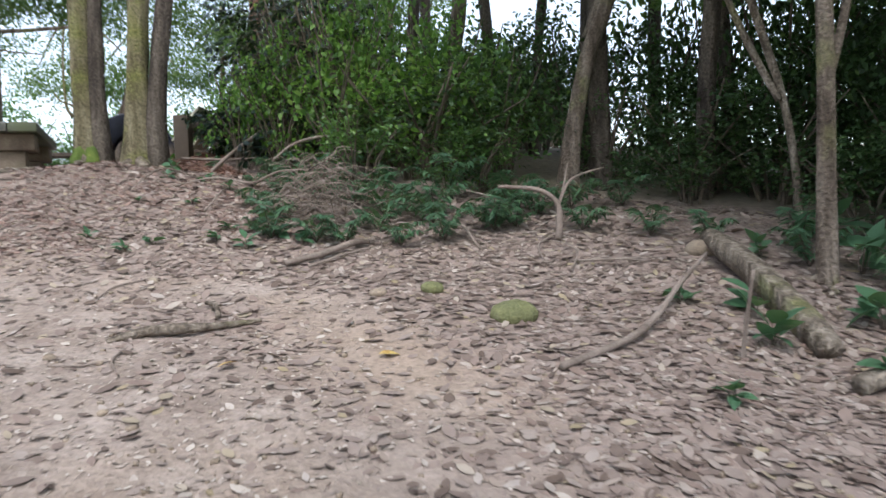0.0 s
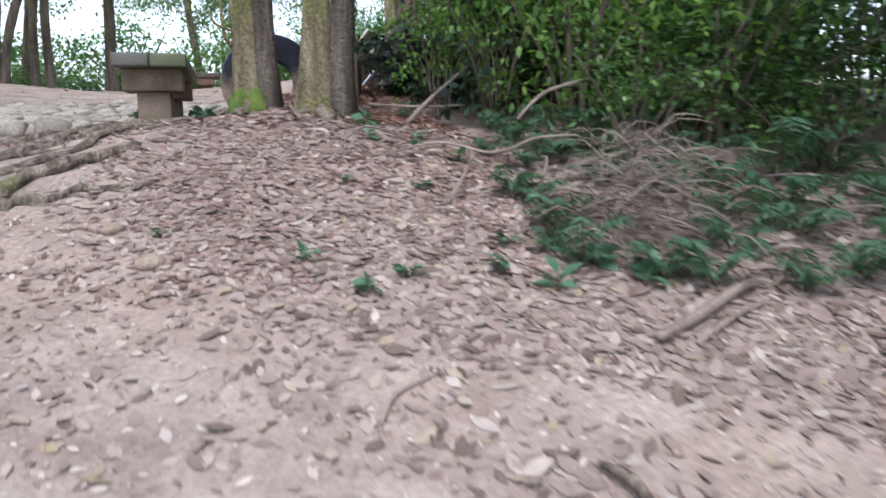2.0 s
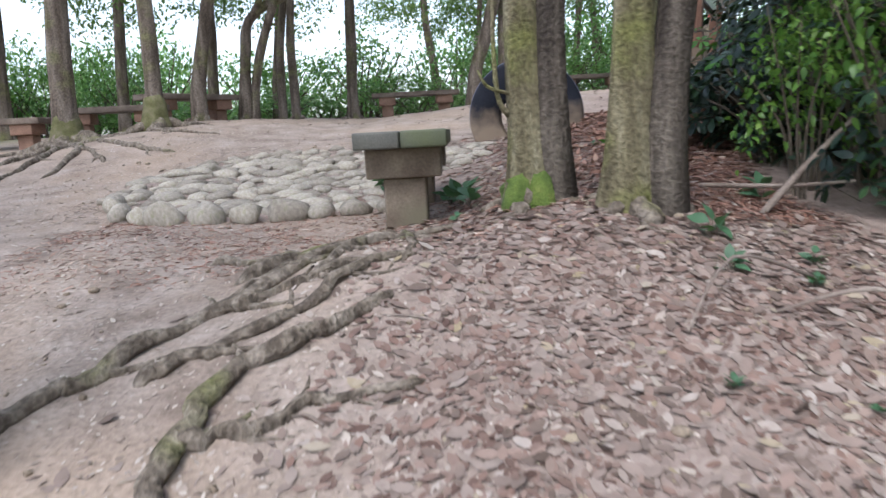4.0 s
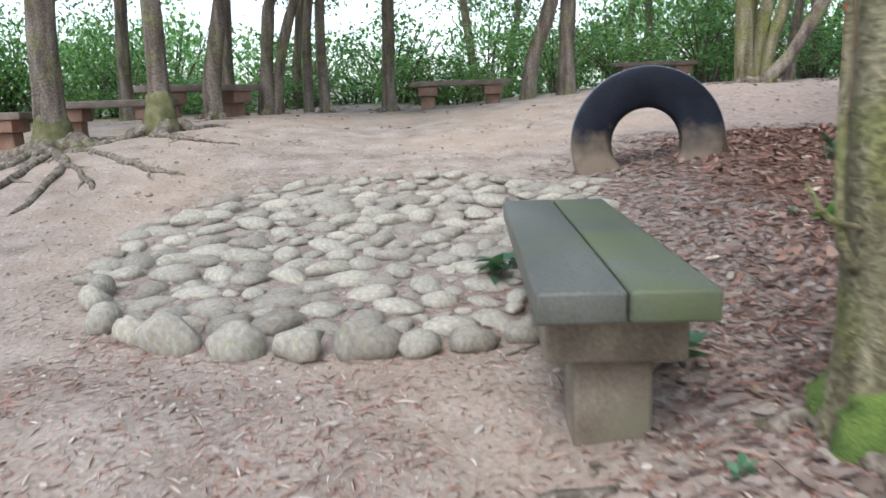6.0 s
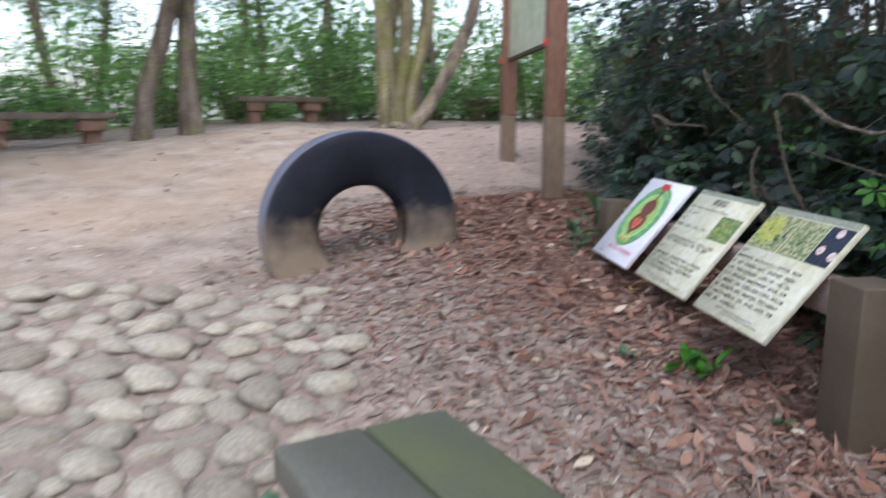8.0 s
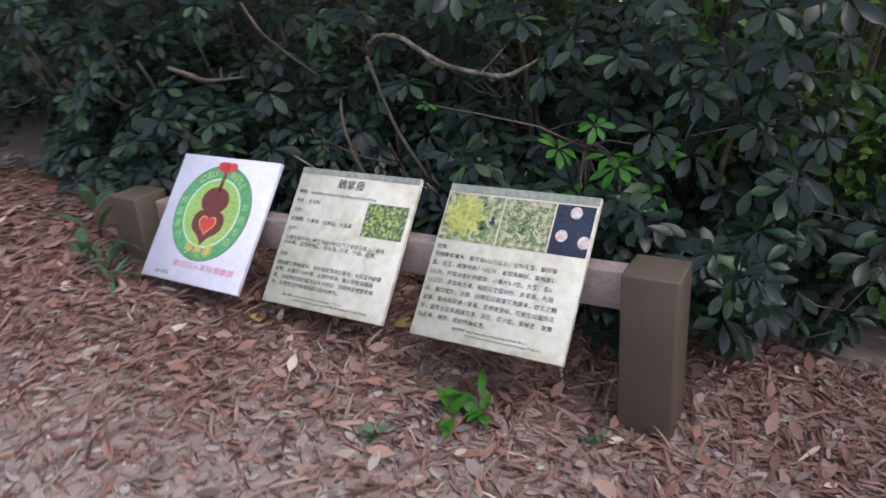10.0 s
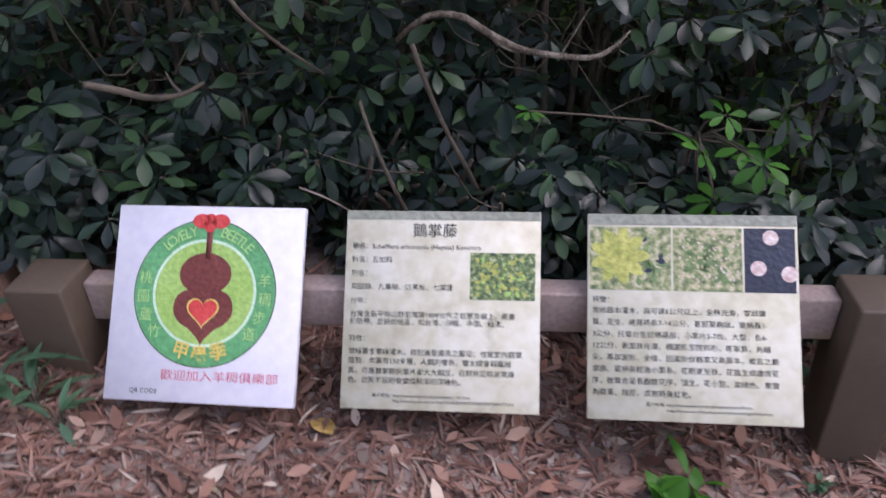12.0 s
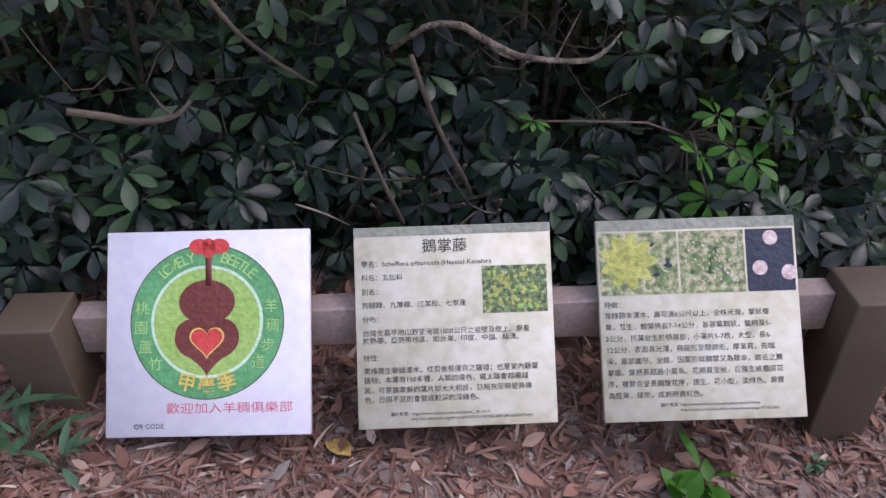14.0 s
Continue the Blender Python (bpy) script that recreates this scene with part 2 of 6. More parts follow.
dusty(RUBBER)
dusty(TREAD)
RUBBER.node_tree.nodes["Principled BSDF"].inputs["Specular IOR Level"].default_value = 0.25
POST = rough_mat("brown recycled timber", [(0.3, (0.088, 0.062, 0.043)), (0.55, (0.112, 0.082, 0.057)), (0.75, (0.14, 0.105, 0.074))], 2.2, 0.6, 30, 0.12, 0.002, stain=(2.2, (0.135, 0.108, 0.062), 0.55, 0.75), grain=0.12)
RAIL = rough_mat("mauve-brown recycled timber", [(0.3, (0.25, 0.185, 0.165)), (0.6, (0.35, 0.27, 0.245)), (0.8, (0.41, 0.33, 0.28))], 4, 0.6, 60, 0.25, 0.003, stain=(3.5, (0.30, 0.22, 0.11), 0.55, 0.7))
WORN = rough_mat("worn brown timber", [(0.3, (0.13, 0.09, 0.062)), (0.55, (0.19, 0.135, 0.095)), (0.8, (0.25, 0.185, 0.13))], 3, 0.85, 50, 0.4, 0.004, (1, 1, 0.2))
KIOSK = rough_mat("red-brown stained timber", [(0.3, (0.15, 0.075, 0.05)), (0.55, (0.22, 0.115, 0.08)), (0.8, (0.27, 0.16, 0.11))], 3, 0.8, 50, 0.4, 0.004, (1, 1, 0.2))
BOARD = rough_mat("faded pale green map", [(0.3, (0.42, 0.50, 0.36)), (0.5, (0.56, 0.62, 0.47)), (0.75, (0.64, 0.68, 0.56))], 3.5, 0.5, 12, 0.05, 0.001)
RED = rough_mat("red tie", [(0.3, (0.6, 0.03, 0.03)), (0.7, (0.75, 0.06, 0.05))], 8, 0.5)
WHITE = rough_mat("white printed vinyl", [(0.3, (0.78, 0.77, 0.86)), (0.7, (0.83, 0.82, 0.90))], 2, 0.35, 30, 0.02, 0.001)
CREAM = rough_mat("weathered cream print", [(0.25, (0.55, 0.52, 0.37)), (0.5, (0.67, 0.645, 0.50)), (0.75, (0.75, 0.73, 0.62))], 5, 0.4, 25, 0.03, 0.001, stain=(9, (0.46, 0.43, 0.29), 0.62, 0.76))
STRIP = rough_mat("grey-green strip", [(0.3, (0.27, 0.29, 0.23)), (0.7, (0.36, 0.37, 0.30))], 5, 0.5)
INK = rough_mat("black ink", [(0.3, (0.03, 0.03, 0.03)), (0.7, (0.06, 0.055, 0.05))], 20, 0.6)
PINK = rough_mat("faded red ink", [(0.3, (0.62, 0.12, 0.19)), (0.7, (0.72, 0.2, 0.27))], 20, 0.6)
GREEN = rough_mat("green print", [(0.3, (0.10, 0.36, 0.14)), (0.7, (0.14, 0.44, 0.18))], 6, 0.45)
LIME = rough_mat("lime print", [(0.3, (0.33, 0.55, 0.12)), (0.7, (0.40, 0.62, 0.17))], 6, 0.45)
MINT = rough_mat("mint print", [(0.3, (0.6, 0.82, 0.62)), (0.7, (0.68, 0.88, 0.70))], 6, 0.45)
LETTER = rough_mat("light green letters", [(0.3, (0.40, 0.68, 0.22)), (0.7, (0.48, 0.76, 0.3))], 6, 0.45)
GOLD = rough_mat("yellow letters", [(0.3, (0.75, 0.58, 0.12)), (0.7, (0.82, 0.66, 0.2))], 6, 0.45)
MAROON = rough_mat("maroon print", [(0.3, (0.16, 0.035, 0.03)), (0.7, (0.21, 0.055, 0.045))], 6, 0.45)
CRIMSON = rough_mat("red print", [(0.3, (0.65, 0.05, 0.05)), (0.7, (0.75, 0.09, 0.08))], 6, 0.45)
NAVY = rough_mat("dark navy photo", [(0.3, (0.012, 0.018, 0.04)), (0.7, (0.03, 0.04, 0.07))], 9, 0.45)
PHOTO = rough_mat("green foliage photo", [(0.3, (0.03, 0.06, 0.04)), (0.45, (0.09, 0.15, 0.06)), (0.58, (0.3, 0.36, 0.14)), (0.72, (0.62, 0.66, 0.5))], 70, 0.45, 160, 0.02, 0.001)
PHOTO_PALE = rough_mat("pale foliage photo", [(0.3, (0.07, 0.11, 0.05)), (0.47, (0.25, 0.30, 0.13)), (0.6, (0.5, 0.47, 0.28)), (0.75, (0.66, 0.58, 0.5))], 55, 0.45, 140, 0.02, 0.001)
LEAF_PRINT = rough_mat("green leaf print", [(0.3, (0.09, 0.17, 0.06)), (0.7, (0.22, 0.32, 0.12))], 40, 0.45)
PALE_PRINT = rough_mat("buff flower print", [(0.3, (0.5, 0.4, 0.22)), (0.7, (0.68, 0.6, 0.42))], 80, 0.45)
PETAL = rough_mat("pale pink print", [(0.3, (0.62, 0.42, 0.40)), (0.7, (0.8, 0.7, 0.66))], 60, 0.5)
OLIVE = rough_mat("yellow-green print", [(0.3, (0.36, 0.4, 0.08)), (0.7, (0.55, 0.55, 0.15))], 30, 0.5)
YELLOW = rough_mat("yellow leaf", [(0.3, (0.42, 0.25, 0.07)), (0.7, (0.58, 0.42, 0.14))], 30, 0.6)


# ---------- geometry helpers ----------
def smooth(a, b, v):
    t = np.clip((v - a) / (b - a), 0, 1)
    return t * t * (3 - 2 * t)


SLOPE_Y = [-40, -12, -6, -3.4, -2.4, -1.3, -0.4, 0.1, 0.6, 1.3, 2.2, 3.6, 5.2, 7.0, 8.4, 10, 12, 16, 21, 27, 60]
SLOPE_Z = [-4.5, -2.7, -1.9, -1.43, -1.26, -1.02, -0.76, -0.63, -0.48, -0.3, -0.18, -0.13, 0.06, 0.28, 0.45, 0.62, 0.76, 0.84, 0.90, 0.7, -2.5]


def ground(x, y):
    """The height of the hillside, without its small unevenness."""
    z = sum(np.interp(y + d, SLOPE_Y, SLOPE_Z) for d in (-0.6, -0.3, 0, 0.3, 0.6)) / 5
    z = z + 0.20 * np.exp(-(((x - 1.55) / 0.95) ** 2 + ((y - 2.1) / 1.0) ** 2))
    z = z + 0.32 * smooth(0.3, 3.0, x) * smooth(1.8, 4.0, y) * (1 - 0.85 * smooth(5.5, 10, y))
    z = z + 0.09 * smooth(4.4, 5.8, x) * (1 - smooth(-1.0, 0.9, y)) * smooth(-3.5, -2, y)
    z = z + 0.20 * smooth(1.2, 3.8, -x) * (1 - 1.2 * smooth(4.2, 6.0, -x)) * smooth(5.5, 8, y) * (1 - 0.6 * smooth(10, 13, y))
    z = z + 0.11 * np.exp(-(((x - 0.55) / 0.55) ** 2 + ((y - 1.45) / 0.55) ** 2))
    z = z - 0.10 * np.exp(-(((x - 2.75) / 0.7) ** 2 + ((y - 6.1) / 0.8) ** 2))
    return z + 0.25 * smooth(-2, 2, x) * smooth(9, 13, y)


def edge(y):
    """Where the undergrowth begins along the clearing's east side."""
    return np.interp(y, [-10.42, -4.73, -1.94, -0.75, 0.27, 1.25, 2.2, 3, 4, 5, 6, 7, 8.5, 11, 14, 20], [9.02, 7.92, 6.82, 5.74, 4.25, 3.55, 3.05, 2.8, 3.05, 3.27, 3.45, 3.68, 4.4, 6, 8, 10])


def litter_amount(x, y):
    """0 on the trodden soil, 1 where leaves lie thick."""
    east = smooth(-0.1, 1.6, x - np.interp(y, [-6.63, -3.13, -1.04, 0.41, 1.94, 4, 5.5, 7, 8, 10, 14], [4, 2.36, 1.03, 0.2, 0.44, 0.5, 0.3, 0.25, 0.6, 1.4, 3.2]))
    west = 0.13 * smooth(-0.9, 0.5, x) * (1 - smooth(-0.2, 0.9, y))
    trail = np.interp(y, [-6.54, -3.51, -2.46, -1.79, -1.37, -1.01], [3.43, 3.51, 3.25, 3.08, 2.54, 1.41])
    bare = np.exp(-((x - trail) / 0.42) ** 2) * smooth(-4.2, -3.0, y) * (1 - smooth(-1.4, -0.9, y))
    return np.clip(np.maximum(east, west) * (1 - 0.92 * bare), 0, 1)


def link(name, me, material, parent=None, label="", shade=True):
    me.materials.append(material)
    if shade:
        me.polygons.foreach_set("use_smooth", [True] * len(me.polygons))
    ob = new(name, me)
    if parent is not None:
        ob.parent = parent
    if label:
        ob["label"] = label
    return ob


def part(name, bm, material, parent=None, label="", shade=True):
    me = bpy.data.meshes.new(name)
    bm.to_mesh(me)
    bm.free()
    return link(name, me, material, parent, label, shade)


def solid(name, verts, faces, material, parent=None, label="", shade=True):
    me = bpy.data.meshes.new(name)
    me.from_pydata(verts, [], faces)
    me.update()
    return link(name, me, material, parent, label, shade)


def thing(name, x, y, z, label, category, group="", turn=0):
    ob = new(name)
    ob.matrix_basis = pose(x, y, z, 0, 0, turn)
    return tagged(ob, label, category, group)


def box_bm(x, y, z, sx, sy, sz, bevel=0.01, bm=None, taper=1.0, segments=2):
    """A bevelled block round (x, y) that stands on z; taper narrows its foot."""
    own = bmesh.new()
    bmesh.ops.create_cube(own, size=1)
    for v in own.verts:
        k = taper if v.co.z < 0 else 1.0
        v.co = Vector((x + v.co.x * sx * k, y + v.co.y * sy * k, z + (v.co.z + 0.5) * sz))
    if bevel:
        bmesh.ops.bevel(own, geom=own.edges[:], offset=bevel, segments=segments, profile=0.6, affect="EDGES")
    if bm is None:
        return own
    me = bpy.data.meshes.new("joined")
    own.to_mesh(me)
    own.free()
    bm.from_mesh(me)
    bpy.data.meshes.remove(me)
    return bm


def tube_data(points, radii, seg=10, rough=0.0, seed=0, start=0):
    """Rings along a bent line, closed at both ends: vertices and faces."""
    pts = [Vector(p) for p in points]
    verts, faces = [], []
    side = None
    for i, (p, r) in enumerate(zip(pts, radii)):
        d = (pts[min(i + 1, len(pts) - 1)] - pts[max(i - 1, 0)]).normalized()
        if side is None:
            side = d.orthogonal().normalized()
        side = (side - d * side.dot(d)).normalized()
        up = d.cross(side)
        for k in range(seg):
            a = 2 * math.pi * k / seg
            w = side * math.cos(a) + up * math.sin(a)
            rr = r
            if rough:
                rr = r * (1 + rough * noise.noise(Vector((w.x * 1.3 + seed, w.y * 1.3 + p.z * 0.7, w.z * 1.3 + p.x + p.z * 0.8))) + 0.4 * rough * noise.noise(Vector((w.x * 4 + seed, w.y * 4, p.z * 2.5))))
            verts.append(tuple(p + w * rr))
    for i in range(len(pts) - 1):
        for k in range(seg):
            a, b = start + i * seg + k, start + i * seg + (k + 1) % seg
            faces.append((a, b, b + seg, a + seg))
    n = len(pts)
    faces.append(tuple(start + k for k in range(seg))[::-1])
    faces.append(tuple(start + (n - 1) * seg + k for k in range(seg)))
    return verts, faces


def smooth_line(ctrl, steps):
    """A line through control points (x, y, z, radius), rounded between them."""
    c = np.array(ctrl, float)
    out = []
    for i in range(len(c) - 1):
        p0, p1, p2, p3 = c[max(i - 1, 0)], c[i], c[i + 1], c[min(i + 2, len(c) - 1)]
        for s in range(steps):
            t = s / steps
            out.append(0.5 * (2 * p1 + (p2 - p0) * t + (2 * p0 - 5 * p1 + 4 * p2 - p3) * t * t + (3 * p1 - p0 - 3 * p2 + p3) * t ** 3))
    out.append(c[-1])
    return np.array(out)


def limb(name, ctrl, material, parent=None, label="", seg=10, steps=5, rough=0.0, seed=0):
    q = smooth_line(ctrl, steps)
    v, f = tube_data(q[:, :3], q[:, 3], seg, rough, seed)
    return solid(name, v, f, material, parent, label)


def limbs(name, lines, material, parent=None, label="", seg=6, steps=3, rough=0.0):
    """Many thin branches in one mesh."""
    verts, faces = [], []
    for i, ctrl in enumerate(lines):
        q = smooth_line(ctrl, steps)
        v, f = tube_data(q[:, :3], q[:, 3], seg, rough, i, len(verts))
        verts += v
        faces += f
    return solid(name, verts, faces, material, parent, label)


def leaf_shape(rows, fold=0.25, droop=0.3):
    """A leaf of length 1 along x from half widths given in rows; folded along its rib and drooping."""
    verts, faces = [], []
    for i, w in enumerate(rows):
        t = i / (len(rows) - 1)
        z = -droop * t * t
        verts += [(t, -w, z + fold * w), (t, 0, z), (t, w, z + fold * w)]
    for i in range(len(rows) - 1):
        a = i * 3
        faces += [(a, a + 3, a + 4, a + 1), (a + 1, a + 4, a + 5, a + 2)]
    return np.array(verts), np.array(faces)


OVAL = leaf_shape([0.02, 0.2, 0.24, 0.02])
BROAD = leaf_shape([0.03, 0.26, 0.3, 0.2, 0.02], 0.2, 0.25)
DRY = leaf_shape([0.03, 0.23, 0.2, 0.02], 0.14, -0.08)
FLAT = leaf_shape([0.05, 0.24, 0.23, 0.03], 0.04, -0.02)
NARROW = leaf_shape([0.012, 0.055, 0.045, 0.008], 0.6, 0.3)
UMBRELLA = leaf_shape([0.018, 0.07, 0.145, 0.2, 0.215, 0.17, 0.04], 0.2, 0.16)


def place_leaves(shape, pos, size, yaw, pitch, roll):
    """Copies of one leaf as one set of vertices and faces."""
    v, f = shape
    n = len(pos)
    cy, sy, cp, sp, cr, sr = np.cos(yaw), np.sin(yaw), np.cos(pitch), np.sin(pitch), np.cos(roll), np.sin(roll)
    x, y, z = v[:, 0][None] * size[:, None], v[:, 1][None] * size[:, None], v[:, 2][None] * size[:, None]
    y, z = y * cr[:, None] - z * sr[:, None], y * sr[:, None] + z * cr[:, None]
    x, z = x * cp[:, None] - z * sp[:, None], x * sp[:, None] + z * cp[:, None]
    x, y = x * cy[:, None] - y * sy[:, None], x * sy[:, None] + y * cy[:, None]
    out = np.stack([x, y, z], 2) + np.asarray(pos)[:, None, :]
    faces = f[None] + (np.arange(n) * len(v))[:, None, None]
    return out.reshape(-1, 3), faces.reshape(-1, f.shape[1])


def foliage(name, sets, material, parent=None, label=""):
    verts, faces, at = [], [], 0
    for v, f in sets:
        verts.append(v)
        faces.append(f + at)
        at += len(v)
    v, f = np.concatenate(verts), np.concatenate(faces)
    me = bpy.data.meshes.new(name)
    me.vertices.add(len(v))
    me.vertices.foreach_set("co", v.astype(np.float32).ravel())
    me.loops.add(f.size)
    me.loops.foreach_set("vertex_index", f.astype(np.int32).ravel())
    me.polygons.add(len(f))
    me.polygons.foreach_set("loop_start", (np.arange(len(f)) * f.shape[1]).astype(np.int32))
    me.update(calc_edges=True)
    me.validate()
    return link(name, me, material, parent, label)


def cloud(rng, n, centre, radii, hollow=0.55):
    """Points in a lumpy ellipsoid, thicker towards its skin."""
    d = rng.normal(size=(n, 3))
    d /= np.linalg.norm(d, axis=1)[:, None]
    r = hollow + (1 - hollow) * rng.random(n) ** 0.6
    lump = 1 + 0.28 * np.sin(d[:, 0] * 4.1 + centre[1]) * np.cos(d[:, 1] * 3.7 + centre[0]) + 0.18 * np.sin(d[:, 2] * 7 + d[:, 0] * 6)
    return np.array(centre) + d * (r * lump)[:, None] * np.array(radii)

# ---------- ground ----------
def axis(lo, hi, fine, far):
    mid = np.arange(lo, hi + fine / 2, fine)
    out, step, v = [], fine, hi
    while v < far:
        step *= 1.22
        v += step
        out.append(v)
    low, step, v = [], fine, lo
    while v > -far:
        step *= 1.22
        v -= step
        low.append(v)
    return np.concatenate([low[::-1], mid, out])


def unevenness(x, y):
    small = np.array([noise.fractal(Vector((a * 1.6, b * 1.6, 0.3)), 0.9, 2.1, 5) for a, b in zip(x, y)])
    return 0.028 * small


gx, gy = axis(-4.5, 5.5, 0.085, 700), axis(-6.5, 9.5, 0.085, 700)
X, Y = np.meshgrid(gx, gy)
flat_x, flat_y = X.ravel(), Y.ravel()
far_fall = -9.0 * smooth(45, 160, np.hypot(flat_x, flat_y - 6))
GZ = ground(flat_x, flat_y) + unevenness(flat_x, flat_y) + far_fall
nx, ny = len(gx), len(gy)
idx = np.arange(nx * ny).reshape(ny, nx)
quads = np.stack([idx[:-1, :-1], idx[:-1, 1:], idx[1:, 1:], idx[1:, :-1]], 2).reshape(-1, 4)
ground_ob = foliage("ground", [(np.stack([flat_x, flat_y, GZ], 1), quads)], SOIL)
tagged(ground_ob, "trodden pinkish-brown soil slope with leaf litter at its side", "ground", kind="structure")
att = ground_ob.data.attributes.new("litter", "FLOAT", "POINT")
patch = (np.hypot((flat_x + 0.75) / 1.75, (flat_y - 5.35) / 1.85) < 1) * 0.8
att.data.foreach_set("value", (np.maximum(litter_amount(flat_x, flat_y), patch) * 0.9).astype(np.float32))
att = ground_ob.data.attributes.new("far", "FLOAT", "POINT")
att.data.foreach_set("value", np.clip(smooth(17.5, 21, flat_y + 0.25 * np.abs(flat_x)) + smooth(7.5, 10, -flat_x) + smooth(0.8, 3, flat_x - edge(flat_y)) * 0.4, 0, 1).astype(np.float32))


def lie(x, y):
    """The height of the soil with its unevenness at one place."""
    return float(ground(x, y)) + 0.028 * noise.fractal(Vector((x * 1.6, y * 1.6, 0.3)), 0.9, 2.1, 5)


# ---------- trees ----------
def root_flare(parent, r, material, n, reach, seed, base):
    """Roots that run out from a trunk's foot over the soil."""
    rng = random.Random(seed)
    bx, by = base
    for i in range(n):
        a = 2 * math.pi * (i + rng.uniform(-0.3, 0.3)) / n
        ln, bend = reach * rng.uniform(0.6, 1.25), rng.uniform(-0.5, 0.5)
        ctrl = []
        for k in range(6):
            t = k / 5
            aa = a + bend * t + 0.18 * math.sin(k * 2.1 + i)
            d = r * 0.55 + ln * t
            px, py = bx + d * math.cos(aa), by + d * math.sin(aa)
            rad = r * (0.36 * (1 - t) ** 1.3 + 0.09) * (1 + 0.12 * math.sin(k * 1.9 + i * 2.7))
            ctrl.append((px - bx, py - by, lie(px, py) - lie(bx, by) + rad * (0.25 - 0.9 * t + 0.35 * math.sin(k * 2.3 + i)) + 0.35 * r * (1 - t) ** 3, rad))
        limb("root", ctrl, material, parent, seg=8, steps=5, rough=0.16, seed=seed + i)


CROWN_MESHES = []


def crown_mesh(k):
    """One of a few crowns: clumps of leaves round the ends of limbs, 1 m in radius."""
    while len(CROWN_MESHES) <= k:
        rng = np.random.default_rng(40 + len(CROWN_MESHES))
        sets = []
        for c in range(26):
            d = rng.normal(size=3)
            d /= np.linalg.norm(d)
            centre = d * rng.uniform(0.45, 0.95) * np.array([1, 1, 0.62])
            p = cloud(rng, 70, centre, (0.25, 0.25, 0.17), 0.2)
            n = len(p)
            sets.append(place_leaves(OVAL, p, rng.uniform(0.035, 0.06, n), rng.uniform(0, 6.28, n), rng.normal(-0.3, 0.5, n), rng.normal(0, 0.6, n)))
        ob = foliage("crown", sets, CROWN)
        CROWN_MESHES.append(ob.data)
        bpy.data.objects.remove(ob)
    return CROWN_MESHES[k]


def tree(x, y, line, material, label, crown=None, roots=(0, 0), seg=14, seed=1, rough=0.22, branches=(), forks=(), moss_foot=False, name="tree", group=""):
    """line: (dx, dy, height, radius) from the foot up; forks: further stems; branches: thin ones; crown: (dx, dy, z, radius)."""
    z = lie(x, y)
    ob = thing(name, x, y, z, label, "tree", group)
    limb("trunk", [(line[0][0], line[0][1], -0.25, line[0][3] * 1.12)] + list(line), material, ob, seg=seg, steps=6, rough=rough, seed=seed)
    for i, f in enumerate(forks):
        # near mossy trees: dark bark on side stems stands for their shaded side
        limb("stem", f, DARK_BARK if material is MOSSY_BARK and y < 5 else material, ob, seg=10, steps=6, rough=rough, seed=seed + 7 + i)
    for i, f in enumerate(branches):
        limb("branch", f, material, ob, seg=7, steps=4, rough=0.25, seed=seed + 17 + i)
    if roots[0]:
        root_flare(ob, line[0][3], ROOT, roots[0], roots[1], seed, (x, y))
    if moss_foot:
        r = line[0][3]
        tall = 1.0 if r < 0.15 else 2.4
        v, f = tube_data([(0, 0, -0.1), (0, 0, 0.03 * tall), (0, 0, 0.09 * tall), (0.01, 0, 0.15 * tall), (-0.01, 0, 0.2 * tall)], [r * 1.2, r * 1.14, r * 1.07 if tall < 2 else r * 0.9, r * 0.96 if tall < 2 else r * 0.78, r * 0.8 if tall < 2 else r * 0.68], 24, 0.75 if tall < 2 else 0.3, seed)
        solid("moss", v, f, MOSS if tall < 2 else DULL_MOSS, ob, "bright green moss on the trunk's foot")
    for i, (cx, cy, cz, cr) in enumerate(crown or ()):
        limb("limb", [(line[-1][0], line[-1][1], line[-1][2] - 0.3, line[-1][3] * 0.8), ((line[-1][0] + cx) / 2, (line[-1][1] + cy) / 2, (line[-1][2] + cz) / 2, line[-1][3] * 0.5), (cx, cy, cz, 0.02)], material, ob, seg=7, steps=4)
        leaves = new("crown", crown_mesh((seed + i) % 4))
        leaves.parent = ob
        leaves.matrix_basis = Matrix.LocRotScale((cx, cy, cz), Euler((0, 0, seed * 1.3 + i * 2.1)), (cr, cr, cr))
    return ob


TOP = lambda dx, dy, z: [(dx, dy, z, 2.3), (dx + 1.5, dy - 1.0, z + 0.8, 1.9), (dx - 1.4, dy + 1.1, z + 0.6, 2.0)]

# the pair of trees by the bench
tree(1.37, 2.42, [(-0.01, 0, 0, 0.148), (0.0, 0.0, 0.3, 0.112), (0.0, 0.02, 1.0, 0.098), (-0.01, 0.05, 1.9, 0.094), (0.03, 0.1, 3.6, 0.085), (0.15, 0.2, 6.5, 0.07)], MOSSY_BARK,
     "yellow-green mossy double-trunked tree beside the bench", TOP(0.4, 0.4, 7.4), (4, 0.3), 20, 3, 0.3,
     forks=[[(0.14, 0.0, -0.15, 0.125), (0.145, -0.01, 0.4, 0.09), (0.15, 0.0, 1.2, 0.082), (0.17, 0.12, 2.2, 0.08), (0.4, 0.3, 5.2, 0.06)]],
     branches=[[(-0.09, -0.02, 0.5, 0.018), (-0.15, -0.04, 0.62, 0.015), (-0.16, -0.03, 1.0, 0.012), (-0.14, 0, 1.4, 0.009)], [(-0.09, -0.03, 0.62, 0.012), (-0.2, -0.08, 0.66, 0.01), (-0.25, -0.06, 0.75, 0.006)],
               ], moss_foot=True)
